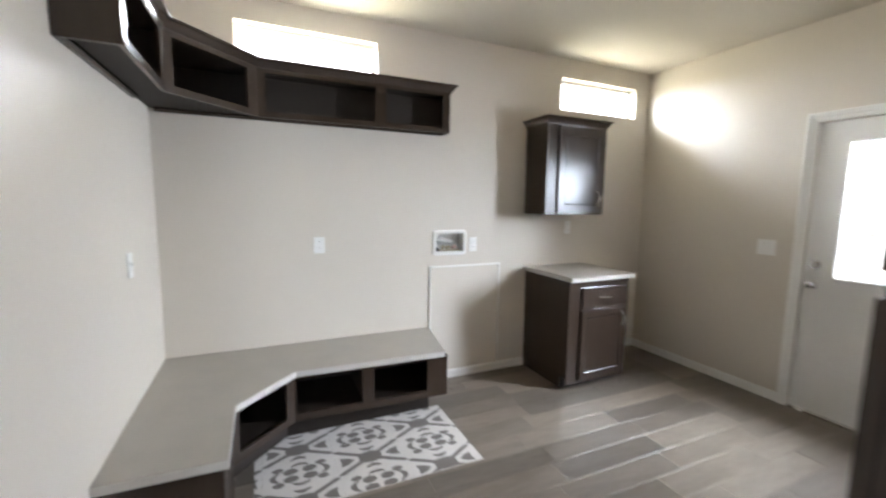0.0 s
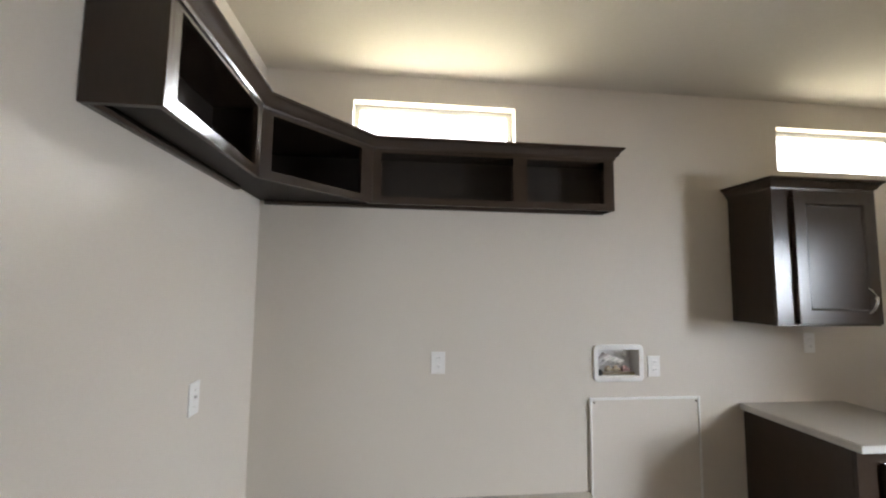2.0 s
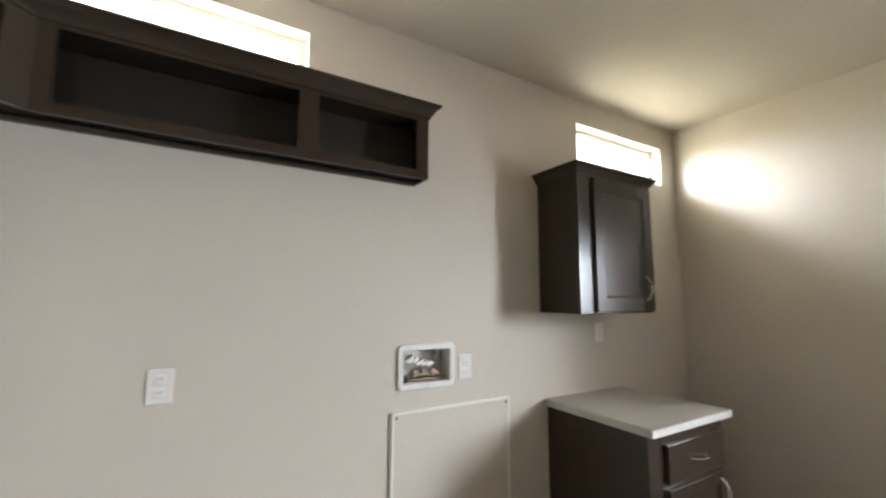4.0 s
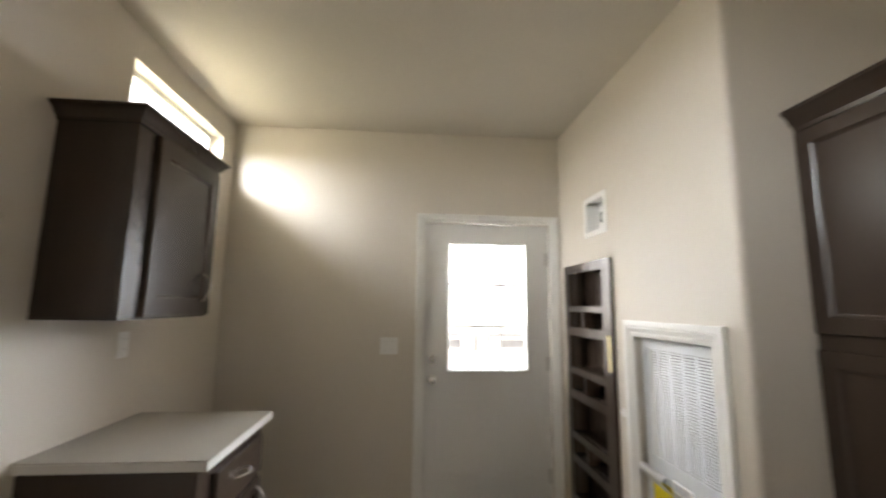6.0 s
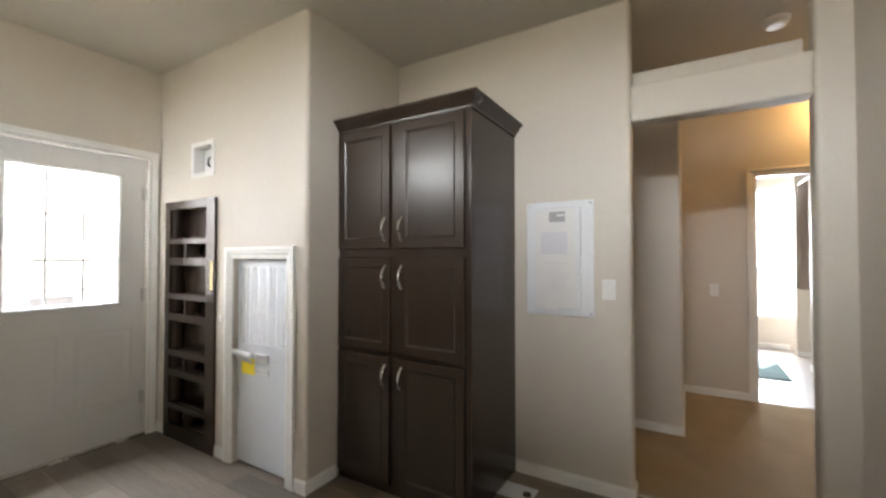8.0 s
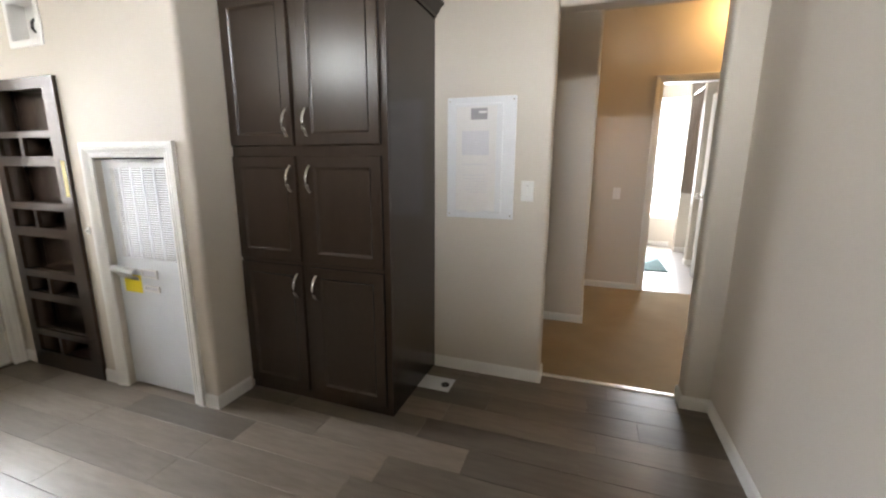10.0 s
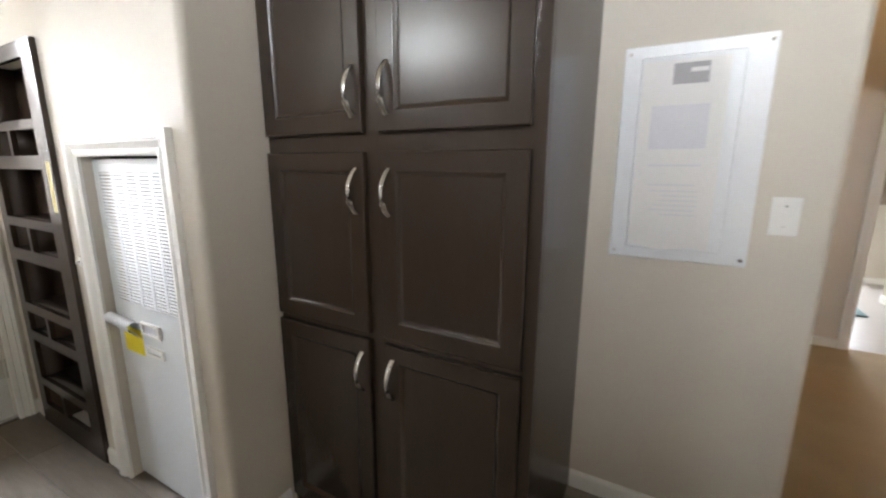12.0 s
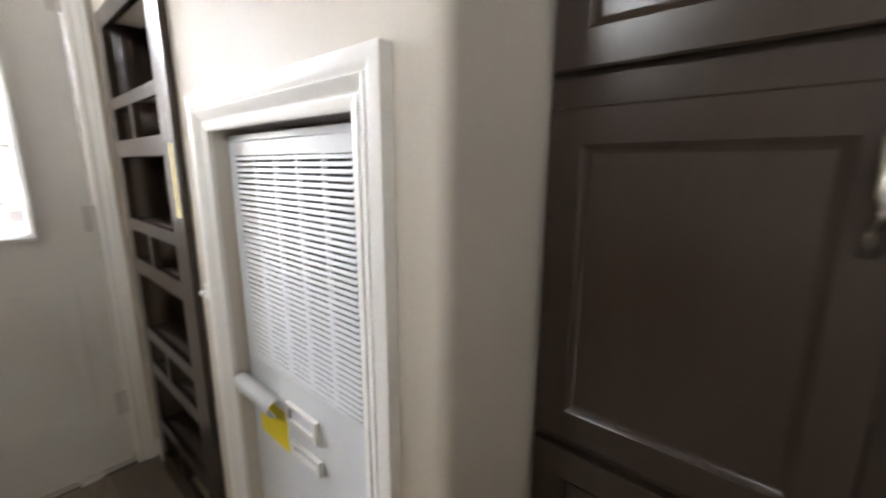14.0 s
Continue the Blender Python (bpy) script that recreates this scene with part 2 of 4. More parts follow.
def pierced(bm, u, w, holes, put):
    """A slab over u x w (two ranges) with rectangular holes; put(u, w, side) gives a place, side 0 the face, 1 the back."""
    us = sorted({*u, *[h[0] for h in holes], *[h[1] for h in holes]})
    ws = sorted({*w, *[h[2] for h in holes], *[h[3] for h in holes]})
    solid = {}
    for i in range(len(us) - 1):
        for j in range(len(ws) - 1):
            cu, cw = (us[i] + us[i + 1]) / 2, (ws[j] + ws[j + 1]) / 2
            solid[i, j] = not any(h[0] < cu < h[1] and h[2] < cw < h[3] for h in holes)
    made = {}

    def vert(i, j, s):
        if (i, j, s) not in made:
            made[i, j, s] = bm.verts.new(put(us[i], ws[j], s))
        return made[i, j, s]

    faces = []
    for (i, j), is_solid in solid.items():
        if not is_solid:
            continue
        for s in (0, 1):
            faces.append(bm.faces.new([vert(a, b, s) for a, b in ((i, j), (i + 1, j), (i + 1, j + 1), (i, j + 1))]))
        for di, dj, a, b in ((-1, 0, (i, j), (i, j + 1)), (1, 0, (i + 1, j), (i + 1, j + 1)), (0, -1, (i, j), (i + 1, j)), (0, 1, (i, j + 1), (i + 1, j + 1))):
            if not solid.get((i + di, j + dj), False):
                faces.append(bm.faces.new((vert(*a, 0), vert(*b, 0), vert(*b, 1), vert(*a, 1))))
    bmesh.ops.recalc_face_normals(bm, faces=faces)
    return bm


def mesh_of(name, bm, material, smooth=False):
    me = bpy.data.meshes.new(name)
    if smooth:
        for f in bm.faces:
            f.smooth = True
        for e in bm.edges:
            if len(e.link_faces) == 2:
                a, b = (f.calc_area() for f in e.link_faces)
                if e.calc_face_angle(0) > radians(35) or max(a, b) > 5 * min(a, b):
                    e.smooth = False
    bm.to_mesh(me)
    bm.free()
    me.materials.append(material)
    return me


def part(name, bm, material, parent, label="", smooth=True):
    ob = new(name, mesh_of(name, bm, material, smooth))
    if parent is not None:
        ob.parent = parent
        ob.matrix_parent_inverse = parent.matrix_world.inverted() if parent.data else Matrix.Translation(-parent.location)
    return tagged(ob, label)


def thing(name, at, label, category, group="", kind=""):
    ob = new(name)
    ob.location = at
    return tagged(ob, label, category, group, kind)


def solid(name, bm, material, label, category, kind="structure", smooth=True):
    return tagged(new(name, mesh_of(name, bm, material, smooth)), label, category, "", kind)


# ---- the large structure ----
XW, XE, YN, YF, XF, YP, TOP = -0.487, 3.6, 3.1, 0.71, 1.957, -0.135, 2.715
YB = YP - 0.115

N_WINDOWS = ((-0.022, 0.886, 2.275, 2.568), (2.53, 3.425, 2.275, 2.552))
bm = shape()
WASH = (1.352, 1.592, 1.06, 1.215)
pierced(bm, (XW - 0.12, XE + 0.15), (0, TOP), [*N_WINDOWS, WASH], lambda u, w, s: (u, YN + 0.15 * s, w))
wall_north = solid("wall_north", bm, WALL, "greige painted wall with two high windows", "wall")

bm = shape()
pierced(bm, (YB - 1.2, YN), (0, TOP), [(0.792, 1.718, -0.02, 2.038)], lambda u, w, s: (XE + 0.15 * s, u, w))
wall_east = solid("wall_east", bm, WALL, "greige painted wall round the outside door", "wall")

bm = shape()
box(bm, XW - 0.12, XW, YP, YN, 0, TOP)
wall_west = solid("wall_west", bm, WALL, "plain greige painted side wall", "wall")

NICHE = (2.86, 3.44, 0.03, 1.68)
FURN = (2.115, 2.64, -0.01, 1.305)
MEDIA = (2.90, 3.12, 1.885, 2.09)
R = 0.022
bm = shape()
pierced(bm, (XF + R, XE), (0, TOP), [NICHE, FURN, MEDIA], lambda u, w, s: (u, YF - 0.10 * s, w))
corner = [(XF + R - R * math.sin(a), YF - R + R * math.cos(a)) for a in [math.pi / 2 * k / 6 for k in range(7)]]
prism(bm, [(XF + R, YF - 0.10), (XF + R, YF), *corner[1:], (XF, YF - 0.10)], 0, TOP)
wall_closet = solid("wall_closet", bm, WALL, "greige painted closet wall with rounded corner", "wall")

bm = shape()
box(bm, XF, XF + 0.10, YP, YF - 0.10, 0, TOP)
wall_recess = solid("wall_recess", bm, WALL, "short greige wall beside the pantry cabinet", "wall")


def rounded_end(x_end, x_far, y_face, y_back, z0, z1):
    """A wall block whose end has rounded upright corners."""
    bm = shape()
    s = 1 if x_far > x_end else -1
    pts = [(x_far, y_face), (x_far, y_back)]
    for k in range(7):
        a = math.pi / 2 * k / 6
        pts.append((x_end + s * (R - R * math.sin(a)), y_back + R - R * math.cos(a)))
    for k in range(7):
        a = math.pi / 2 * k / 6
        pts.append((x_end + s * (R - R * math.cos(a)), y_face - R + R * math.sin(a)))
    prism(bm, pts, z0, z1)
    return bm


wall_south = solid("wall_south", rounded_end(0.395, XE, YP, YB, 0, TOP), WALL, "greige wall behind pantry and breaker panel", "wall")
# beyond the opening's edge this wall runs on unseen, added to close the hall
bm = rounded_end(-0.355, -1.87, YP, YB, 0, TOP)
wall_stub = solid("wall_stub", bm, WALL, "greige wall end beside the hall opening", "wall")
bm = shape()
box(bm, -0.357, 0.397, YB, YP, 2.04, 2.24, 0.012, 3)
header = solid("opening_header", bm, WALL, "painted beam over the hall opening with open ledge above", "beam")

bm = shape()
box(bm, -0.335, 0.397, YB + 0.001, YB + 0.036, 2.2405, 2.335, 0.008, 3)
solid("ledge_upstand", bm, WALL, "pale painted board along the ledge over the hall opening", "trim")

# hall and the room beyond it
bm = shape()
prism(bm, [(0.175, -1.2 - R), (0.175 + R * 0.3, -1.2 - 0.3 * R), (0.175 + R, -1.2), (XF + 0.1, -1.2), (XF + 0.1, -2.36), (0.175, -2.36)], 0, TOP)
hall_block = solid("wall_hall", bm, WALL, "greige hall wall with an outside corner", "wall")
# unseen wall, added to close the hall's east end against the sky
bm = shape()
box(bm, XF - 0.05, XF + 0.1, -1.2, YB, 0, TOP)
solid("unseen_hall_end", bm, WALL, "unseen greige wall added to shut daylight out of the hall's end", "wall")
bm = shape()
pierced(bm, (-1.87, XF + 0.1), (0, TOP), [(-1.125, -0.40, -0.02, 2.045)], lambda u, w, s: (u, -2.36 - 0.11 * s, w))
wall_bath_door = solid("wall_bath_door", bm, WALL, "greige hall wall round the bathroom doorway", "wall")
# unseen wall, added to close hall and bathroom on the west
bm = shape()
box(bm, -1.87, -1.75, -5.35, YB, 0, TOP)
solid("unseen_hall_west", bm, WALL, "unseen greige outer wall added to shut daylight out of the hall", "wall")
# unseen wall, added to close the bathroom on the east
bm = shape()
box(bm, 0.6, 0.72, -5.35, -2.47, 0, TOP)
solid("unseen_bath_side", bm, WALL, "unseen greige wall added to shut daylight out of the bathroom", "wall")
bm = shape()
BATHWIN = (-1.32, -0.48, 0.46, 2.30)
pierced(bm, (-1.75, 0.6), (0, TOP), [BATHWIN], lambda u, w, s: (u, -5.2 - 0.15 * s, w))
solid("wall_bath_window", bm, WALL, "greige bathroom wall round a tall window", "wall")
bm = shape()
box(bm, -1.75, -1.10, -4.87, -4.76, 0, TOP)
solid("wall_bath_nib", bm, WALL, "short greige wall beside the bathroom window", "wall")
bm = shape()
box(bm, -1.75, -1.08, -3.95, -3.83, 0, TOP)
solid("wall_bath_partition", bm, WALL, "short greige partition in the bathroom", "wall")

bm = shape()
box(bm, -1.9, XE + 0.2, -5.4, YN + 0.2, TOP, TOP + 0.2)
ceiling = solid("ceiling", bm, CEIL, "flat matt off-white textured ceiling", "ceiling")
bm = shape()
box(bm, XW - 0.1, XE + 0.15, YB, YN + 0.1, -0.25, -0.004)
floor = solid("floor", bm, JOINT, "taupe wood-look plank vinyl floor", "floor")
bm = shape()
box(bm, -1.87, XF + 0.1, -2.38, YB, -0.25, 0.006)
carpet = solid("carpet", bm, CARPET, "beige cut-pile hall carpet", "carpet")
bm = shape()
box(bm, -1.87, 0.7, -5.3, -2.38, -0.25, 0.0)
solid("bath_floor", bm, BATHFLOOR, "pale wood-look bathroom vinyl floor", "floor")
bm = shape()
sweep(bm, [(-0.02, 0.0), (-0.014, 0.007), (0.014, 0.007), (0.02, 0.0)], [(0.395, YB + 0.005, 0.0), (-0.355, YB + 0.005, 0.0)])
solid("floor_transition", bm, STEEL, "thin metal strip between vinyl and carpet", "trim")

bm = shape()
box(bm, -1500, 1500, -1500, 1500, -1.2, -0.85)
solid("ground", bm, GRASS, "pale sunlit gravel lot outside", "ground")

BASE = [(0, 0), (0.011, 0), (0.011, 0.058), (0.007, 0.068), (0.003, 0.072), (0, 0.072)]


def baseboard(path):
    bm = shape()
    sweep(bm, BASE, [(x, y, 0.0) for x, y in path])
    return solid("baseboard", bm, TRIM, "narrow white painted baseboard", "baseboard")


baseboard([(XW, 1.86), (XW, YP), (-0.355, YP), (-0.355, YB)][::-1])
baseboard([(1.30, YN), (2.22, YN)])
baseboard([(2.83, YN), (XE, YN), (XE, 1.775)])
baseboard([(XE, 0.728), (XE, YF), (3.474, YF)])
baseboard([(2.826, YF), (2.714, YF)])
baseboard([(2.041, YF), (XF, YF), (XF, 0.49)])
baseboard([(1.052, YP), (0.395, YP), (0.395, YB)])
baseboard([(0.175, -2.36), (0.175, -1.2), (XF - 0.05, -1.2)][::-1])
baseboard([(0.175, -2.36), (-0.336, -2.36)])
baseboard([(-1.189, -2.36), (-1.75, -2.36)])
baseboard([(-1.10, -4.76), (-1.75, -4.76)])
baseboard([(-1.08, -3.95), (-1.08, -3.83), (-1.75, -3.83)][::1])
baseboard([(0.6, -5.2), (-1.1, -5.2)])


def casing(name, u0, u1, top, put, label, width=0.062):
    """Mitred moulded casing round an opening: two legs and a head; put(u, out, z) gives the place."""
    ob = thing(name, put((u0 + u1) / 2, 0, 0), label, "door casing", kind="structure")
    prof = [(0, 0), (0, 0.009), (0.005, 0.012), (0.018, 0.014), (0.020, 0.011), (0.026, 0.012), (0.034, 0.018), (0.042, 0.021), (0.044, 0.018), (0.048, 0.019), (0.056, 0.023), (width, 0.021), (width, 0)]

    def strip(a, b, da, db):
        bm = shape()
        rings = []
        for (u, z), (du, dz) in ((a, da), (b, db)):
            rings.append([bm.verts.new(put(u + du * k, out, z + dz * k)) for k, out in prof])
        n = len(prof)
        for k in range(n):
            bm.faces.new((rings[0][k], rings[0][(k + 1) % n], rings[1][(k + 1) % n], rings[1][k]))
        bm.faces.new(rings[0])
        bm.faces.new(rings[1][::-1])
        bmesh.ops.recalc_face_normals(bm, faces=list(bm.faces))
        return bm

    part("casing_leg", strip((u0, 0), (u0, top), (-1, 0), (-1, 1)), TRIM, ob)
    part("casing_leg", strip((u1, 0), (u1, top), (1, 0), (1, 1)), TRIM, ob)
    part("casing_head", strip((u0, top), (u1, top), (-1, 1), (1, 1)), TRIM, ob)
    return ob


casing("door_casing", 0.792, 1.712, 2.036, lambda u, o, z: (XE - o, u, z), "white painted casing round the outside door")
casing("closet_casing", 2.118, 2.637, 1.298, lambda u, o, z: (u, YF + o, z), "white moulded casing round the furnace closet door", 0.075)
casing("bath_casing", -1.125, -0.40, 2.045, lambda u, o, z: (u, -2.36 + o, z), "white casing round the bathroom doorway")

# ---- high windows ----


def window(name, x0, x1, z0, z1, face, out, label):
    """A vinyl window set deep in a wall that faces along y; out is +1 or -1."""
    ob = thing(name, ((x0 + x1) / 2, face, z0), label, "window", kind="structure")
    y0, y1 = face + out * 0.075, face + out * 0.14
    f = 0.03
    bm = shape()
    box(bm, x0, x0 + f, y0, y1, z0, z1, 0.004)
    box(bm, x1 - f, x1, y0, y1, z0, z1, 0.004)
    box(bm, x0 + f, x1 - f, y0, y1, z0, z0 + f, 0.004)
    box(bm, x0 + f, x1 - f, y0, y1, z1 - f, z1, 0.004)
    part("window_frame", bm, PLASTIC, ob)
    bm = shape()
    ym = face + out * 0.095
    box(bm, x0 + f, x1 - f, ym - 0.003, ym + 0.003, z0 + f, z1 - f)
    p = part("pane", bm, GLASS, ob, "clear glass pane")
    p.visible_shadow = False
    return ob


for k, (x0, x1, z0, z1) in enumerate(N_WINDOWS):
    window(f"window_{k + 1}", x0, x1, z0, z1, YN, 1, "wide low white vinyl window high in the wall")
window("window_3", *BATHWIN, -5.2, -1, "tall bright white vinyl bathroom window")

# ---- outside door ----


def outside_door():
    ob = thing("door_1", (XE, 1.255, 0), "white steel outside door with glass lite, closed", "door", kind="structure")
    y0, y1, z1, xf = 0.800, 1.710, 2.030, XE + 0.018
    gl = (0.97, 1.537, 0.99, 1.885)
    bm = shape()
    pierced(bm, (y0, y1), (0.015, z1), [gl], lambda u, w, s: (xf + 0.044 * s, u, w))
    part("door_slab", bm, DOOR, ob)
    bm = shape()
    sweep_frame = [(0.022, 0.0), (0.022, 0.010), (0.010, 0.014), (0.0, 0.009), (-0.006, 0.0)]
    y_a, y_b, z_a, z_b = gl
    rings = []
    for cy, cz, sy, sz in ((y_a, z_a, -1, -1), (y_b, z_a, 1, -1), (y_b, z_b, 1, 1), (y_a, z_b, -1, 1)):
        rings.append([bm.verts.new((xf - o, cy + sy * k, cz + sz * k)) for k, o in sweep_frame])
    for i in range(4):
        for k in range(5):
            bm.faces.new((rings[i][k], rings[i][(k + 1) % 5], rings[(i + 1) % 4][(k + 1) % 5], rings[(i + 1) % 4][k]))
    bmesh.ops.recalc_face_normals(bm, faces=list(bm.faces))
    part("lite_frame", bm, DOOR, ob)
    bm = shape()
    box(bm, xf + 0.019, xf + 0.024, y_a, y_b, z_a, z_b)
    p = part("pane", bm, GLASS, ob, "clear glass pane")
    p.visible_shadow = False
    for k in (1, 2):
        bm = shape()
        ym = y_a + (y_b - y_a) * k / 3
        box(bm, xf + 0.012, xf + 0.018, ym - 0.0075, ym + 0.0075, z_a, z_b, 0.002)
        part("muntin", bm, DOOR, ob)
        bm = shape()
        zm = z_a + (z_b - z_a) * k / 3
        box(bm, xf + 0.012, xf + 0.018, y_a, y_b, zm - 0.0075, zm + 0.0075, 0.002)
        part("muntin", bm, DOOR, ob)
    for a, b in ((0.875, 1.225), (1.285, 1.635)):
        bm = shape()
        ring = [(0.0, 0.0), (0.010, 0.003), (0.020, 0.0035), (0.030, 0.0008), (0.05, 0.0008), (0.065, 0.003), (0.078, 0.003)]
        loops = []
        for k, o in ring:
            loops.append([bm.verts.new((xf - o, y, z)) for y, z in ((a + k, 0.27 + k), (b - k, 0.27 + k), (b - k, 0.80 - k), (a + k, 0.80 - k))])
        for i in range(len(loops) - 1):
            for k in range(4):
                bm.faces.new((loops[i][k], loops[i][(k + 1) % 4], loops[i + 1][(k + 1) % 4], loops[i + 1][k]))
        bm.faces.new(loops[-1])
        bmesh.ops.recalc_face_normals(bm, faces=list(bm.faces))
        part("door_panel", bm, DOOR, ob)
    m = pose(xf, 1.650, 0.925, 0, -90, 0)
    part("door_knob", lathe(shape(), [(0.0, 0), (0.032, 0.0), (0.032, 0.006), (0.026, 0.011), (0.012, 0.014), (0.011, 0.032), (0.018, 0.040), (0.026, 0.050), (0.027, 0.060), (0.022, 0.068), (0.008, 0.071)], m), STEEL, ob, "brushed nickel knob")
    m = pose(xf, 1.650, 1.063, 0, -90, 0)
    dead = part("deadbolt", lathe(shape(), [(0.0, 0), (0.031, 0), (0.031, 0.008), (0.026, 0.014), (0.01, 0.015)], m), STEEL, ob, "brushed nickel deadbolt")
    bm = shape()
    box(bm, xf - 0.028, xf - 0.014, 1.645, 1.655, 1.045, 1.081, 0.003)
    part("thumb_turn", bm, STEEL, dead)
    for z in (0.275, 1.03, 1.78):
        bm = shape()
        tube(bm, [(xf - 0.004, 0.797, z - 0.05), (xf - 0.004, 0.797, z + 0.05)], 0.007)
        box(bm, xf - 0.003, xf + 0.001, 0.797, 0.83, z - 0.048, z + 0.048)
        part("hinge", bm, HINGE, ob)
    bm = shape()
    box(bm, XE - 0.01, XE + 0.15, 0.792, 1.718, -0.004, 0.016, 0.005)
    part("threshold", bm, STEEL, ob, "worn aluminium threshold")
    bm = shape()
    for a, b in ((0.78, 0.799), (1.711, 1.73)):
        box(bm, XE + 0.062, XE + 0.14, a, b, 0, 2.05)
    box(bm, XE + 0.062, XE + 0.14, 0.78, 1.73, 2.031, 2.05)
    part("door_stop", bm, TRIM, ob)
    return ob


outside_door()

# ---- cabinet building blocks ----


def bar_pull(parent, a, b, out, width=0.017):
    """An arched bar pull between two feet a and b, bowing along out."""
    a, b, out = Vector(a), Vector(b), Vector(out)
    pts = []
    for k in range(15):
        t = k / 14
        pts.append(a.lerp(b, t) + out * (0.034 * math.sin(math.pi * t) ** 0.8))
    bm = shape()
    tube(bm, pts, width / 2, 10, 0.50, 1.15)
    return part("handle", bm, STEEL, parent, "arched brushed nickel pull")


def panel_door(parent, x0, x1, z0, z1, y, s, name="door", rail=0.058):
    """A recessed-panel door in the xz plane; y is its back face and s the way it faces."""
    t = 0.020
    bm = shape()
    inner = (x0 + rail, x1 - rail, z0 + rail, z1 - rail)
    one = bmesh.new()
    loops = []
    for k, o in ((0.0, 0.0), (0.0, t - 0.003), (0.003, t), (rail - 0.006, t), (rail - 0.001, t - 0.003), (rail + 0.003, t - 0.008), (rail + 0.008, t - 0.010)):
        loops.append([one.verts.new((x, y + s * o, z)) for x, z in ((x0 + k, z0 + k), (x1 - k, z0 + k), (x1 - k, z1 - k), (x0 + k, z1 - k))])
    for i in range(len(loops) - 1):
        for k in range(4):
            one.faces.new((loops[i][k], loops[i][(k + 1) % 4], loops[i + 1][(k + 1) % 4], loops[i + 1][k]))
    one.faces.new(loops[-1])
    one.faces.new(loops[0][::-1])
    bmesh.ops.recalc_face_normals(one, faces=list(one.faces))
    merge(bm, one)
    return part(name, bm, WOOD, parent)


CROWN = [(0.0, 0.0), (0.006, 0.0), (0.008, 0.012), (0.018, 0.020), (0.024, 0.034), (0.036, 0.046), (0.044, 0.050), (0.044, 0.060), (0.0, 0.060)]


def pantry():
    x0, x1, yb, yf, z1 = 1.055, XF - 0.003, YP + 0.002, 0.463, 2.070
    ob = thing("pantry_cabinet", ((x0 + x1) / 2, (yb + yf) / 2, 0), "tall dark-stained wooden pantry cabinet with six doors", "cabinet")
    bm = shape()
    box(bm, x0, x1, yb, yf - 0.02, 0.0, z1, 0.002)
    part("carcass", bm, WOOD, ob)
    bm = shape()
    rows = ((0.052, 0.756), (0.776, 1.308), (1.358, 2.050))
    pierced(bm, (x0, x1), (0.0, z1), [], lambda u, w, s: (u, yf - 0.0195 * s, w))
    part("face_frame", bm, WOOD, ob)
    for z0, za in rows:
        hz = {0.052: (0.585, 0.712), 0.776: (1.137, 1.262), 1.358: (1.402, 1.530)}[z0]
        d = panel_door(ob, 1.086, 1.500, z0, za, yf, 1)
        bar_pull(d, (1.472, yf + 0.019, hz[0]), (1.472, yf + 0.019, hz[1]), (0, 1, 0))
        d = panel_door(ob, 1.556, x1 - 0.008, z0, za, yf, 1)
        bar_pull(d, (1.586, yf + 0.019, hz[0]), (1.586, yf + 0.019, hz[1]), (0, 1, 0))
    bm = shape()
    tall = [(o * 1.2, u * 1.22) for o, u in CROWN]
    sweep(bm, tall, [(x1, yf, 2.057), (x0, yf, 2.057), (x0, yb, 2.057)])
    part("crown_moulding", bm, WOOD_X, ob)
    bm = shape()
    box(bm, x0, x1, yb, yf, z1 + 0.001, z1 + 0.010)
    part("top_panel", bm, WOOD_X, ob)
    return ob


pantry()


def upper_cabinet():
    x0, x1, yf, z0, z1 = 2.182, 2.782, 2.812, 1.370, 2.095
    ob = thing("wall_cabinet", ((x0 + x1) / 2, YN, z0), "dark-stained wooden wall cabinet with one door", "cabinet")
    bm = shape()
    box(bm, x0, x1, yf + 0.018, YN - 0.002, z0, z1, 0.002)
    part("carcass", bm, WOOD, ob)
    bm = shape()
    pierced(bm, (x0, x1), (z0, z1), [], lambda u, w, s: (u, yf + 0.0175 * s, w))
    part("face_frame", bm, WOOD, ob)
    d = panel_door(ob, 2.288, 2.776, 1.380, 2.080, yf, -1, rail=0.075)
    bar_pull(d, (2.700, yf - 0.019, 1.440), (2.700, yf - 0.019, 1.568), (0, -1, 0))
    bm = shape()
    sweep(bm, CROWN, [(x1, YN - 0.002, 2.083), (x1, yf, 2.083), (x0, yf, 2.083), (x0, YN - 0.002, 2.083)][::-1])
    part("crown_moulding", bm, WOOD_X, ob)
    bm = shape()
    box(bm, x0, x1, yf, YN - 0.002, z1 + 0.001, z1 + 0.008)
    part("top_panel", bm, WOOD_X, ob)
    return ob


upper_cabinet()


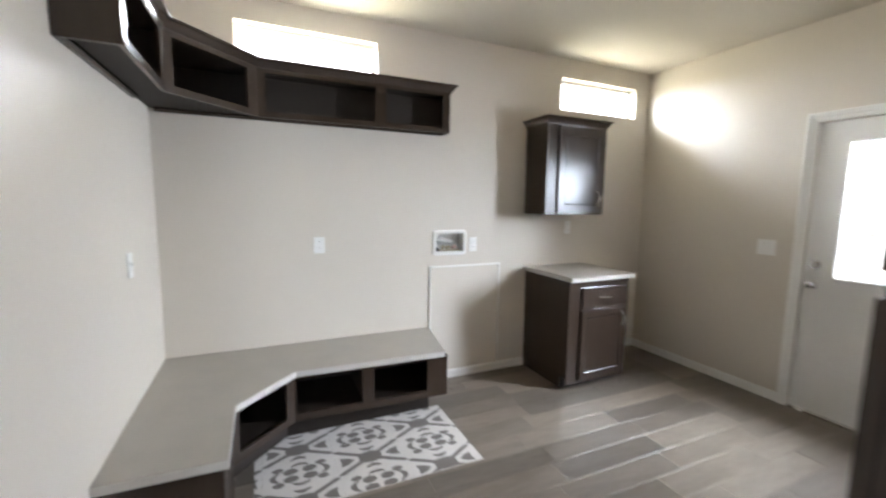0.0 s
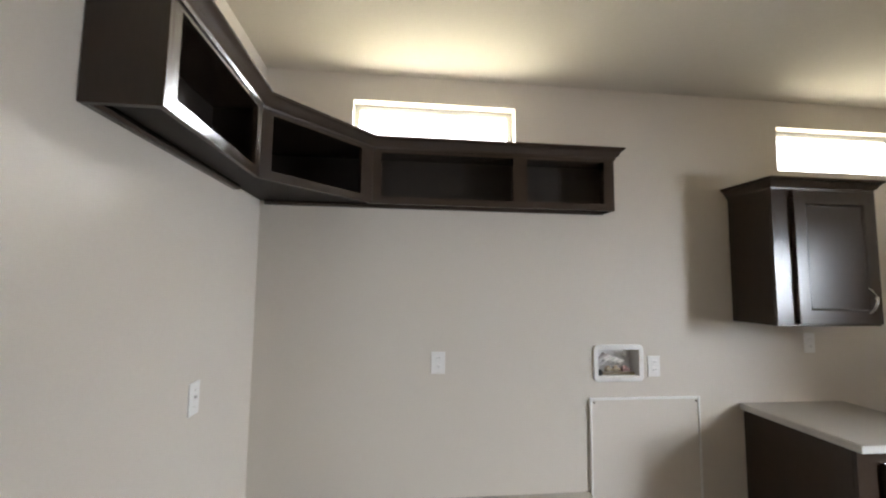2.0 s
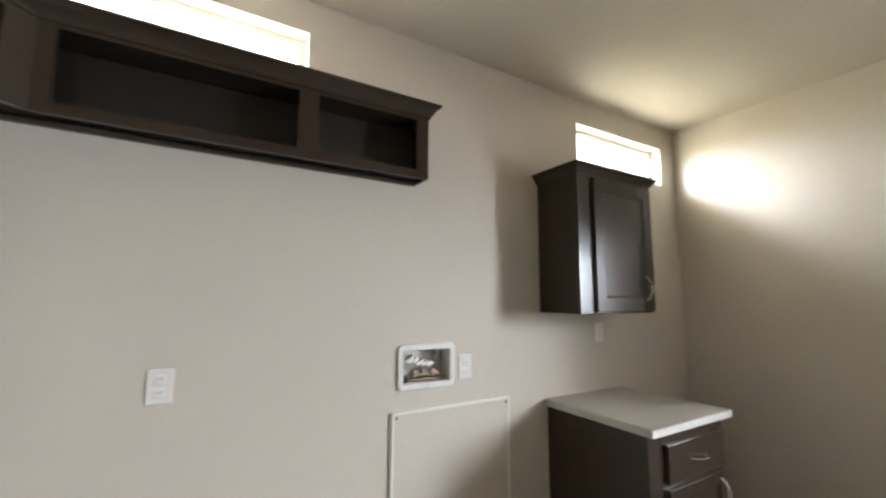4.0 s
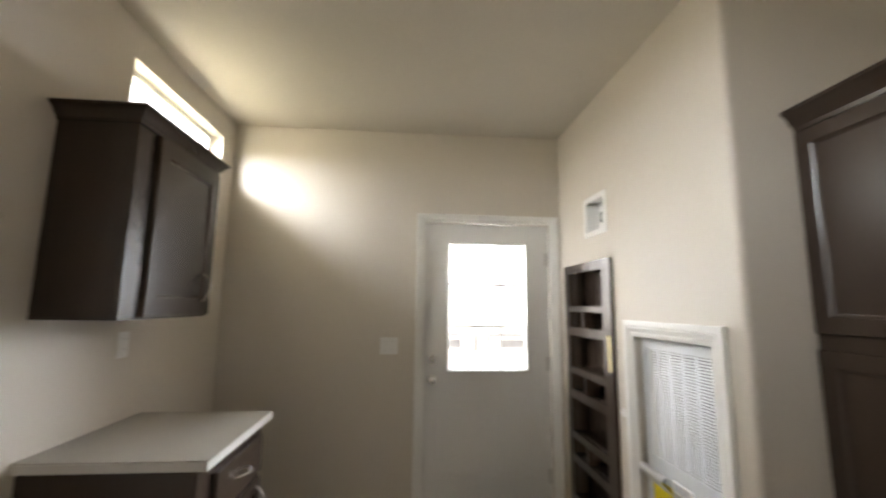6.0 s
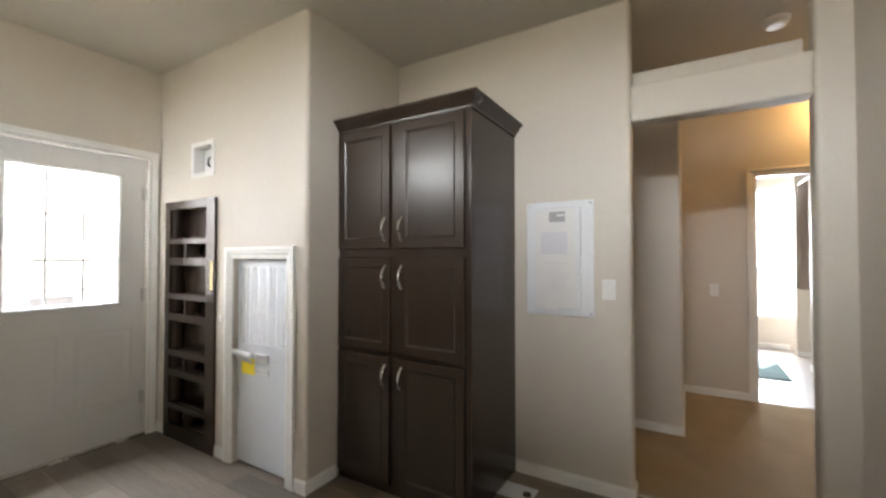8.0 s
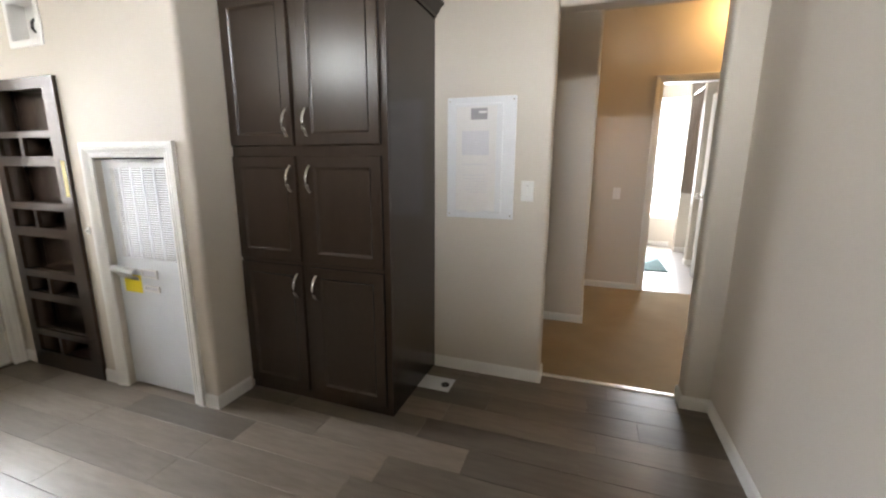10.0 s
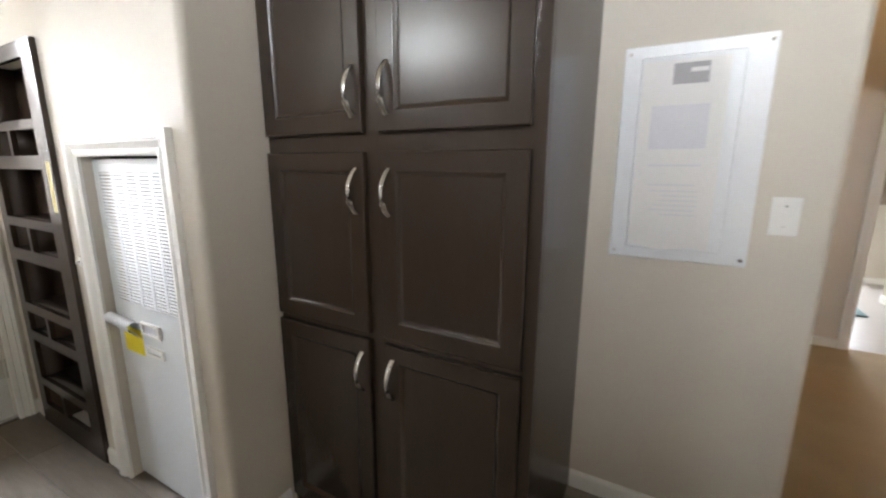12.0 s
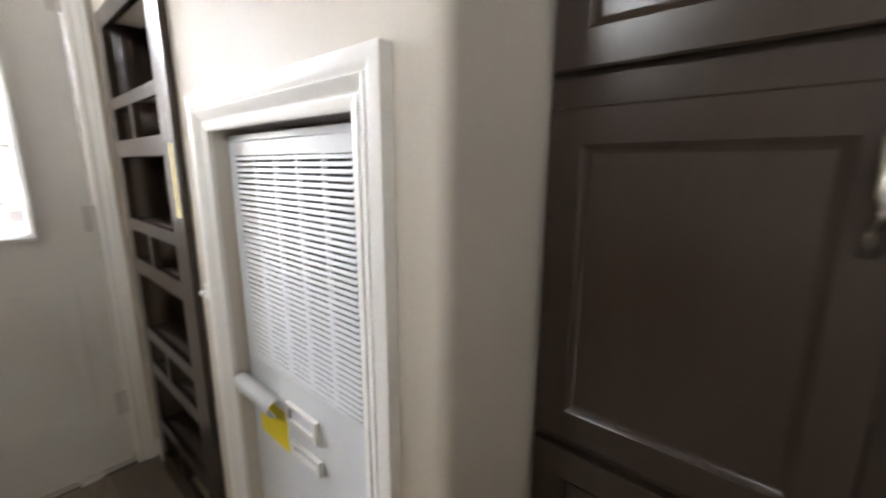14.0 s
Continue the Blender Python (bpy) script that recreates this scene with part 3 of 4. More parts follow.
def base_cabinet():
    x0, x1, yf = 2.222, 2.832, 2.520
    ob = thing("base_cabinet", ((x0 + x1) / 2, 2.8, 0), "dark-stained wooden base cabinet with a drawer and a door", "cabinet")
    bm = shape()
    box(bm, x0, x1, yf + 0.018, YN - 0.002, 0.10, 0.871, 0.002)
    box(bm, x0, x0 + 0.018, yf + 0.075, YN - 0.002, 0.0, 0.1005)
    box(bm, x1 - 0.018, x1, yf + 0.075, YN - 0.002, 0.0, 0.1005)
    part("carcass", bm, WOOD, ob)
    bm = shape()
    box(bm, x0 + 0.018, x1 - 0.018, yf + 0.075, yf + 0.09, 0.0, 0.1)
    part("toe_kick", bm, INSIDE, ob)
    bm = shape()
    pierced(bm, (x0, x1), (0.045, 0.871), [], lambda u, w, s: (u, yf + 0.0175 * s, w))
    part("face_frame", bm, WOOD, ob)
    bm = shape()
    box(bm, 2.335, 2.800, yf - 0.020, yf, 0.655, 0.818, 0.004)
    d = part("drawer_front", bm, WOOD_X, ob)
    bar_pull(d, (2.505, yf - 0.019, 0.735), (2.625, yf - 0.019, 0.735), (0, -1, 0))
    d = panel_door(ob, 2.335, 2.800, 0.075, 0.632, yf, -1)
    bar_pull(d, (2.755, yf - 0.019, 0.475), (2.755, yf - 0.019, 0.600), (0, -1, 0))
    top = thing("countertop", (2.53, 2.8, 0.872), "pale speckled laminate countertop on the base cabinet", "countertop")
    bm = shape()
    box(bm, 2.203, 2.853, 2.4835, YN - 0.002, 0.903, 0.9065)
    part("laminate_surface", bm, LAMINATE, top)
    bm = shape()
    box(bm, 2.200, 2.856, 2.480, YN - 0.002, 0.872, 0.9025, 0.0015)
    part("edge_band", bm, EDGE, top, "light laminate edge")
    return ob


base_cabinet()

# ---- corner wall shelf ----
SZ0, SZ1, DIAG_W, DIAG_N = 1.966, 2.245, (-0.30, 2.516), (0.101, 2.955)


def slant(a, b, depth):
    """Places in the plane of an upright face from a to b: put(along, z, behind)."""
    a, b = Vector((*a, 0)), Vector((*b, 0))
    d = (b - a).normalized()
    n = Vector((-d.y, d.x, 0))
    return lambda u, w, s: a + d * u + n * (depth * s) + Vector((0, 0, w))


def corner_shelf():
    ob = thing("corner_wall_shelf", (XW, YN, SZ0), "open dark-stained wooden wall shelf running round the corner, empty", "shelf")
    w0 = 1.890
    g = 0.002
    for name, za, zb in (("bottom_panel", SZ0 + 0.022, SZ0 + 0.036), ("top_panel", SZ1 - 0.014, SZ1)):
        bm = shape()
        prism(bm, [(XW + g, w0 + 0.001), (-0.318, w0 + 0.001), (-0.318, 2.524), (0.093, 2.974), (1.379, 2.974), (1.379, YN - g), (XW + g, YN - g)], za, zb)
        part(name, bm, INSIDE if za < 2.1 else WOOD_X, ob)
    runs = (("face_frame", (-0.30, w0), DIAG_W, [(0.034, 0.578)]), ("face_frame", DIAG_W, DIAG_N, [(0.048, 0.518)]), ("face_frame", DIAG_N, (1.380, 2.955), [(0.045, 0.732), (0.807, 1.234)]))
    for name, a, b, opens in runs:
        length = (Vector(b) - Vector(a)).length
        bm = shape()
        pierced(bm, (0.0, length), (SZ0, SZ1), [(u0, u1, 2.002, 2.229) for u0, u1 in opens], slant(a, b, 0.0175))
        part(name, bm, WOOD_X, ob)
    bm = shape()
    box(bm, XW + g, -0.3005, w0 - 0.0165, w0, SZ0, SZ1, 0.001)
    part("end_panel", bm, WOOD, ob)
    bm = shape()
    box(bm, 1.3805, 1.393, 2.9555, YN - g, SZ0, SZ1, 0.001)
    part("end_panel", bm, WOOD, ob)
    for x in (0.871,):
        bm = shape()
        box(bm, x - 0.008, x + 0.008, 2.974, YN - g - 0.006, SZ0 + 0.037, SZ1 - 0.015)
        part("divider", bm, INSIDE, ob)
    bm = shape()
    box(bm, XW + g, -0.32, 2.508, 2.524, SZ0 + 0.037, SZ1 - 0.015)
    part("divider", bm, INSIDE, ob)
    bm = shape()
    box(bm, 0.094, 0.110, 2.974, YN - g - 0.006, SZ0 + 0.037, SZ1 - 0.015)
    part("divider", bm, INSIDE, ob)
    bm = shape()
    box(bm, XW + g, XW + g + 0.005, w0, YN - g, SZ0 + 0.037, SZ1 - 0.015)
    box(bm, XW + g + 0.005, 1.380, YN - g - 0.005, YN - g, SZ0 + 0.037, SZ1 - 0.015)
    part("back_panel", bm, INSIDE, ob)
    bm = shape()
    box(bm, XW + g, XW + 0.03, w0, 2.75, SZ0, SZ0 + 0.0215)
    box(bm, XW + 0.03, 1.380, YN - 0.03, YN - g, SZ0, SZ0 + 0.0215)
    part("hanging_rail", bm, WOOD_X, ob)
    bm = shape()
    z = 2.244
    sweep(bm, CROWN, [(XW + g, w0 - 0.017, z), (-0.30, w0 - 0.017, z), (*DIAG_W, z), (*DIAG_N, z), (1.393, 2.955, z), (1.393, YN - g, z)])
    part("crown_moulding", bm, WOOD_X, ob)
    return ob


corner_shelf()

# ---- corner bench ----


def corner_bench():
    ob = thing("corner_bench", (XW, YN, 0), "dark-stained corner bench with open cubbies under a laminate seat", "bench")
    g = 0.002
    seat = [(XW + g, YN - g), (XW + g, 1.838), (-0.052, 1.828), (-0.051, 2.282), (0.250, 2.592), (1.203, 2.562), (1.297, YN - g)]
    bm = shape()
    prism(bm, seat, 0.420, 0.4535)
    part("seat_edge", bm, EDGE, ob, "light laminate edge")
    inset = [(XW + g, YN - g), (XW + g, 1.841), (-0.055, 1.831), (-0.054, 2.283), (0.249, 2.595), (1.201, 2.565), (1.294, YN - g)]
    bm = shape()
    prism(bm, inset, 0.4540, 0.4575)
    part("seat_surface", bm, LAMINATE, ob, "beige speckled laminate seat")
    w_a, w_b, d_n, n_b = (-0.075, 1.852), (-0.075, 2.295), (0.240, 2.612), (1.213, 2.585)
    for a, b, opens in ((w_a, w_b, []), (w_b, d_n, [(0.045, 0.385)]), (d_n, n_b, [(0.012, 0.408), (0.480, 0.845)])):
        length = (Vector(b) - Vector(a)).length
        bm = shape()
        pierced(bm, (0.0, length), (0.135 if opens else 0.0, 0.4195), [(u0, u1, 0.180, 0.402) for u0, u1 in opens], slant(a, b, 0.018))
        part("face_frame", bm, WOOD_X, ob)
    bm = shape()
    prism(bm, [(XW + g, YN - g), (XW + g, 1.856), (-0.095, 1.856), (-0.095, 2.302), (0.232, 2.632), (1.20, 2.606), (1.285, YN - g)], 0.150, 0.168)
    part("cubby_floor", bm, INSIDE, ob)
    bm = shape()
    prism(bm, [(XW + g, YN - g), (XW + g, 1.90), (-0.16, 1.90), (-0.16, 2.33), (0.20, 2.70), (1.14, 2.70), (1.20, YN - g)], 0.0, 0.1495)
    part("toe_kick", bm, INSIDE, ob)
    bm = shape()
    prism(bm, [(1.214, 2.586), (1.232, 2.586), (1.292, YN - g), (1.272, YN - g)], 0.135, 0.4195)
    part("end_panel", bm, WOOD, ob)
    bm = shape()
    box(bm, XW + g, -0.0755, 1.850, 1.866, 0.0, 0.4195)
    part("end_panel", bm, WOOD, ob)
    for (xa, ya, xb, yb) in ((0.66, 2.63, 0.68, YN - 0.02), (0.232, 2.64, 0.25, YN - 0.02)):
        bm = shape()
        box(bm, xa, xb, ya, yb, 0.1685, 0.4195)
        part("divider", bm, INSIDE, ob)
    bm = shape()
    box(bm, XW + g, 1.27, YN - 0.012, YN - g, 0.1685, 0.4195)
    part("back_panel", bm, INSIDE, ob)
    return ob


corner_bench()

# ---- built-in niche shelf ----


def niche_shelf():
    ob = thing("niche_shelf", (3.15, YF, 0), "tall dark-stained shelf built into the wall, empty", "shelf")
    x0, x1, z1 = 2.829, 3.472, 1.712
    a, b = 2.926, 3.405
    big = ((0.255, 0.452), (0.640, 0.848), (1.045, 1.252), (1.440, 1.656))
    small = ((0.110, 0.216), (0.500, 0.596), (0.902, 1.006), (1.305, 1.405))
    mid = 3.190
    holes = [(a, b, p, q) for p, q in big]
    for p, q in small:
        holes += [(a, mid - 0.013, p, q), (mid + 0.013, b, p, q)]
    bm = shape()
    pierced(bm, (x0, x1), (0.0, z1), holes, lambda u, w, s: (u, YF + 0.020 - 0.019 * s, w))
    part("face_frame", bm, WOOD, ob)
    d = 0.092
    bm = shape()
    box(bm, a - 0.06, a - 0.001, YF - d, YF + 0.0005, 0.031, 1.679)
    box(bm, b + 0.001, b + 0.03, YF - d, YF + 0.0005, 0.031, 1.679)
    part("side_panel", bm, WOOD, ob)
    bm = shape()
    box(bm, a - 0.06, b + 0.03, YF - d - 0.006, YF - d - 0.0005, 0.031, 1.679)
    part("back_panel", bm, WOOD, ob)
    edges = sorted(v for p, q in (*big, *small) for v in (p, q))
    for i in range(1, len(edges) - 1, 2):
        bm = shape()
        box(bm, a, b, YF - d, YF + 0.0005, edges[i], edges[i + 1])
        part("shelf_board", bm, WOOD_X, ob)
    for p, q in small:
        bm = shape()
        box(bm, mid - 0.0125, mid + 0.0125, YF - d, YF + 0.0005, p, q)
        part("divider", bm, WOOD, ob)
    # thin pale yellow strip on one stile of the face frame
    stripe = shape()
    box(stripe, 2.845, 2.875, YF + 0.0203, YF + 0.0209, 1.09, 1.28)
    part("yellow_strip", stripe, PALE_YELLOW, ob, "narrow pale yellow strip on the stile")
    return ob


niche_shelf()

# ---- furnace door in the closet ----


def furnace():
    y = 0.680
    x0, x1, z0, z1 = 2.140, 2.634, 0.016, 1.275
    ob = thing("furnace", ((x0 + x1) / 2, y, 0), "white metal furnace door with a louvred grille and stickers", "furnace")
    gx0, gx1, gz0, gz1 = 2.172, 2.596, 0.768, 1.246
    bm = shape()
    pierced(bm, (x0, x1), (z0, z1), [(gx0, gx1, gz0, gz1)], lambda u, w, s: (u, y - 0.014 * s, w))
    body = part("door_panel", bm, METAL_W, ob)
    # near-black sheet added behind the louvres for the shade inside
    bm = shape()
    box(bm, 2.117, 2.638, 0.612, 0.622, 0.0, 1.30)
    part("black_backing", bm, DARK, ob)
    bm = shape()
    box(bm, x0, x1, y - 0.018, y, 1.2755, 1.290, 0.002)
    part("top_flange", bm, METAL_W, ob)
    n = 40
    pitch = (gz1 - gz0) / n
    slat = None
    for k in range(n):
        z = gz0 + pitch * (k + 0.5)
        if slat is None:
            bm = shape()
            for dz, dy in ((0, 0),):
                pts = [(y + 0.0030, -0.0034), (y + 0.0022, 0.0004), (y + 0.0006, 0.0036), (y - 0.0006, 0.0030), (y + 0.0022, -0.0040)]
                ring = [[bm.verts.new((x, yy, zz)) for yy, zz in pts] for x in (gx0, gx1)]
                for i in range(5):
                    bm.faces.new((ring[0][i], ring[0][(i + 1) % 5], ring[1][(i + 1) % 5], ring[1][i]))
                bmesh.ops.recalc_face_normals(bm, faces=list(bm.faces))
            slat = mesh_of("slat", bm, METAL_W)
        s = new("slat", slat)
        s.parent = body
        s.matrix_parent_inverse = body.matrix_world.inverted()
        s.location = (ob.location.x * 0, 0, z)
    for k in range(1, 5):
        bm = shape()
        x = gx0 + (gx1 - gx0) * k / 5
        box(bm, x - 0.003, x + 0.003, y - 0.008, y + 0.0006, gz0, gz1)
        part("grille_bar", bm, METAL_W, body)
    for a, b, c, d in ((2.322, 2.445, 0.664, 0.712), (2.318, 2.432, 0.588, 0.622)):
        bm = shape()
        pierced(bm, (a, b), (c, d), [(a + 0.014, b - 0.010, c + 0.010, d - 0.007)], lambda u, w, s: (u, y + 0.009 - 0.0085 * s, w))
        rim = part("pull_rim", bm, PLASTIC, ob, "raised white plastic finger pull")
        # recess floor in a greyer tone than the rim: the pull's shade painted in
        bm = shape()
        box(bm, a + 0.0142, b - 0.0102, y + 0.0005, y + 0.002, c + 0.0102, d - 0.0072)
        part("pull_recess", bm, PRINT_SHADE, rim)
    bm = shape()
    box(bm, 2.458, 2.592, y + 0.0004, y + 0.0012, 0.572, 0.672)
    part("energy_sticker", bm, YELLOW, ob, "yellow sticker half peeled off")
    bm = shape()
    prof = []
    for k in range(19):
        a = radians(-90 + 250 * k / 18)
        prof.append((y + 0.022 + 0.020 * math.cos(a), 0.692 + 0.020 * math.sin(a)))
    prof = [(y + 0.0016, 0.640)] + prof
    rows = []
    for i in range(9):
        u = i / 8
        x = 2.462 + 0.165 * u
        rows.append([bm.verts.new((x, yy + 0.004 * u, zz + 0.012 * u)) for yy, zz in prof])
    for i in range(8):
        for k in range(len(prof) - 1):
            bm.faces.new((rows[i][k], rows[i][k + 1], rows[i + 1][k + 1], rows[i + 1][k]))
    bmesh.ops.solidify(bm, geom=list(bm.faces), thickness=0.0006)
    part("curled_paper", bm, PAPER, ob, "curled white paper sheet")
    return ob


furnace()

# ---- wall plates and boxes ----


def plate(name, m, w, h, label, kind_of, group=""):
    """A wall plate in its own frame: x across, z up, y out of the wall."""
    ob = new(name)
    ob.matrix_world = m
    tagged(ob, label, kind_of, group)

    def put(nm, bm, mat, lab=""):
        p = new(nm, mesh_of(nm, bm, mat, True))
        p.parent = ob
        return tagged(p, lab)

    bm = shape()
    box(bm, -w / 2, w / 2, 0.0005, 0.006, -h / 2, h / 2, 0.003)
    put("cover_plate", bm, PLASTIC)
    if kind_of == "outlet":
        for dz in (-0.022, 0.022):
            bm = shape()
            box(bm, -0.016, 0.016, 0.005, 0.0085, dz - 0.015, dz + 0.015, 0.003)
            r = put("receptacle", bm, PLASTIC)
            # slot holes as small near-black blocks, their shade put into the colour
            for dx, hh in ((-0.006, 0.006), (0.006, 0.005)):
                bm = shape()
                box(bm, dx - 0.001, dx + 0.001, 0.0082, 0.0090, dz - 0.001, dz - 0.001 + hh * 1.4)
                s = new("slot", mesh_of("slot", bm, DARK))
                s.parent = r
    else:
        for dx in ([0.0] if w < 0.1 else [-0.023, 0.023]):
            bm = shape()
            box(bm, dx - 0.005, dx + 0.005, 0.005, 0.0075, -0.013, 0.013, 0.001)
            r = put("toggle_well", bm, PLASTIC)
            bm = shape()
            box(bm, dx - 0.004, dx + 0.004, 0.006, 0.017, 0.001, 0.010, 0.002)
            t = new("toggle", mesh_of("toggle", bm, PLASTIC, True))
            t.parent = r
            for dz in (-0.03, 0.03):
                bm = shape()
                lathe(bm, [(0.0, 0.0), (0.003, 0.0), (0.003, 0.0012), (0.0, 0.0015)], pose(dx, 0.006, dz, -90, 0, 0), 10)
                put("screw", bm, STEEL)
    return ob


def on_north(x, z):
    return pose(x, YN, z, 0, 0, 180)


def on_east(y, z):
    return pose(XE, y, z, 0, 0, 90)


def on_west(y, z):
    return pose(XW, y, z, 0, 0, -90)


def on_south(x, z, y=YP):
    return pose(x, y, z, 0, 0, 0)


plate("outlet", on_north(0.462, 1.147), 0.075, 0.115, "white duplex outlet on greige wall", "outlet", "wall outlets")
plate("outlet", on_north(1.682, 1.117), 0.073, 0.115, "white duplex outlet beside the laundry box", "outlet", "wall outlets")
plate("outlet", on_north(2.667, 1.243), 0.070, 0.115, "white outlet under the wall cabinet", "outlet", "wall outlets")
plate("light_switch", on_west(2.505, 1.142), 0.075, 0.118, "white single switch on the side wall", "light switch", "light switches")
plate("light_switch", on_east(1.952, 1.153), 0.122, 0.115, "white double switch beside the outside door", "light switch", "light switches")
plate("light_switch", on_south(0.512, 1.130), 0.070, 0.112, "white single switch beside the breaker panel", "light switch", "light switches")
plate("light_switch", on_south(-0.08, 1.0, -2.36), 0.070, 0.115, "white switch on the hall wall", "light switch", "light switches")
# small white button, taken for a switch, beside the closet casing
small = thing("wall_button", (2.77, YF, 0.90), "tiny white button on the closet wall", "door catch")
bm = shape()
box(bm, 2.757, 2.783, YF + 0.0005, YF + 0.008, 0.885, 0.925, 0.003)
part("base", bm, PLASTIC, small)
bm = shape()
box(bm, 2.764, 2.776, YF + 0.0075, YF + 0.022, 0.898, 0.910, 0.003)
part("peg", bm, PLASTIC, small)


def open_box(name, parent, x0, x1, z0, z1, face, out, depth, mat):
    """Five inner sides of a recessed box; out is the way the wall faces."""
    bm = shape()
    t = 0.002
    yb = face - out * depth
    box(bm, x0, x1, yb - t, yb, z0, z1)
    ya, yc = sorted((yb, face - out * 0.0005))
    box(bm, x0, x0 + t, ya, yc, z0, z1)
    box(bm, x1 - t, x1, ya, yc, z0, z1)
    box(bm, x0 + t, x1 - t, ya, yc, z0, z0 + t)
    box(bm, x0 + t, x1 - t, ya, yc, z1 - t, z1)
    return part(name, bm, mat, parent)


def rounded_frame(x0, x1, z0, z1, width, y0, y1, r, n=6):
    """A flat ring with rounded corners in the xz plane between y0 and y1."""
    bm = shape()

    def loop(a0, a1, b0, b1, rr, y):
        pts = []
        for cx, cz, s in ((a1 - rr, b1 - rr, 0), (a0 + rr, b1 - rr, 90), (a0 + rr, b0 + rr, 180), (a1 - rr, b0 + rr, 270)):
            for k in range(n + 1):
                a = radians(s + 90 * k / n)
                pts.append(bm.verts.new((cx + rr * math.cos(a), y, cz + rr * math.sin(a))))
        return pts

    w = width
    loops = [loop(x0, x1, z0, z1, r, y0), loop(x0, x1, z0, z1, r, y1 + (y0 - y1) * 0.3), loop(x0 + 0.004, x1 - 0.004, z0 + 0.004, z1 - 0.004, r - 0.002, y1),
             loop(x0 + w - 0.003, x1 - w + 0.003, z0 + w - 0.003, z1 - w + 0.003, max(0.003, r - w + 0.006), y1), loop(x0 + w, x1 - w, z0 + w, z1 - w, max(0.003, r - w + 0.006), y0)]
    m = len(loops[0])
    for i in range(5):
        a, b = loops[i], loops[(i + 1) % 5]
        for k in range(m):
            bm.faces.new((a[k], a[(k + 1) % m], b[(k + 1) % m], b[k]))
    bmesh.ops.recalc_face_normals(bm, faces=list(bm.faces))
    return bm


def laundry_box():
    ob = thing("laundry_box", (1.472, YN, 1.04), "white recessed laundry outlet box with valves and a drain hole", "outlet box")
    part("frame", rounded_frame(1.324, 1.619, 1.036, 1.238, 0.030, YN - 0.0005, YN - 0.012, 0.028), PLASTIC, ob)
    # white box inside drawn greyer than its frame, the recess shade put in
    open_box("recess", ob, 1.353, 1.591, 1.061, 1.214, YN, -1, 0.085, surface("shaded_plastic_recess", (0.66, 0.65, 0.64), 0.35, 0.08, 5, 60, 0.04))
    # black disc stands in for the dark of the drain hole
    bm = shape()
    lathe(bm, [(0.0, 0), (0.019, 0.0), (0.019, 0.014), (0.015, 0.016), (0.0, 0.016)], pose(1.376, YN + 0.04, 1.078, 90, 0, 0), 20)
    part("drain_hole", bm, BLACK, ob)
    bm = shape()
    box(bm, 1.397, 1.590, YN + 0.03, YN + 0.082, 1.0635, 1.078, 0.004)
    part("valve_base", bm, BRASS, ob)
    for x, mt, nm in ((1.435, BRASS, "brass"), (1.480, BRASS, "brass"), (1.535, COPPER, "pink")):
        bm = shape()
        tube(bm, [(x, YN + 0.06, 1.074), (x, YN + 0.058, 1.095), (x, YN + 0.035, 1.104)], 0.013, 12)
        v = part("valve", bm, mt, ob, nm + " water valve")
        bm = shape()
        box(bm, x - 0.022, x + 0.022, YN + 0.020, YN + 0.034, 1.088, 1.103, 0.004)
        part("lever", bm, mt, v)
    bm = shape()
    for k in range(5):
        tube(bm, [(1.375 + 0.03 * k, YN + 0.07, 1.125), (1.39 + 0.028 * k, YN + 0.045, 1.150 - 0.006 * k), (1.42 + 0.026 * k, YN + 0.055, 1.175 - 0.01 * k)], 0.024, 8, 0.55)
    part("plastic_bag", bm, PAPER, ob, "crumpled pale plastic wrap")
    bm = shape()
    tube(bm, [(1.545, YN + 0.05, 1.2135), (1.545, YN + 0.05, 1.178), (1.530, YN + 0.045, 1.165)], 0.012, 10)
    part("pipe_stub", bm, PLASTIC, ob)
    return ob


laundry_box()


def access_panel():
    ob = thing("access_panel", (1.62, YN, 0), "greige plumbing access panel edged with thin white trim", "access panel")
    bm = shape()
    box(bm, 1.311, 1.937, YN - 0.008, YN - 0.0015, 0.073, 0.938)
    part("board", bm, WALL, ob)
    for a, b, c, d in ((1.299, 1.311, 0.073, 0.951), (1.937, 1.949, 0.073, 0.951), (1.311, 1.937, 0.938, 0.951)):
        bm = shape()
        box(bm, a, b, YN - 0.013, YN - 0.0015, c, d, 0.002)
        part("trim_strip", bm, TRIM, ob)
    for x in (1.323, 1.925):
        bm = shape()
        lathe(bm, [(0.0, 0), (0.006, 0), (0.005, 0.003), (0.0, 0.0035)], pose(x, YN - 0.008, 0.926, 90, 0, 0), 12)
        part("screw", bm, STEEL, ob)
    return ob


access_panel()


def media_box():
    ob = thing("media_box", (3.01, YF, 1.87), "white recessed wall box with a short black cable", "outlet box")
    part("frame", rounded_frame(2.866, 3.150, 1.862, 2.112, 0.036, YF + 0.0005, YF + 0.010, 0.012), PLASTIC, ob)
    open_box("recess", ob, 2.901, 3.119, 1.886, 2.089, YF, 1, 0.07, PLASTIC)
    bm = shape()
    tube(bm, [(2.99, YF - 0.068, 1.985), (2.985, YF - 0.035, 2.005), (2.975, YF - 0.018, 1.985), (2.985, YF - 0.02, 1.955), (3.00, YF - 0.04, 1.945)], 0.007, 10)
    part("cable", bm, BLACK, ob, "coiled black cable end")
    return ob


media_box()


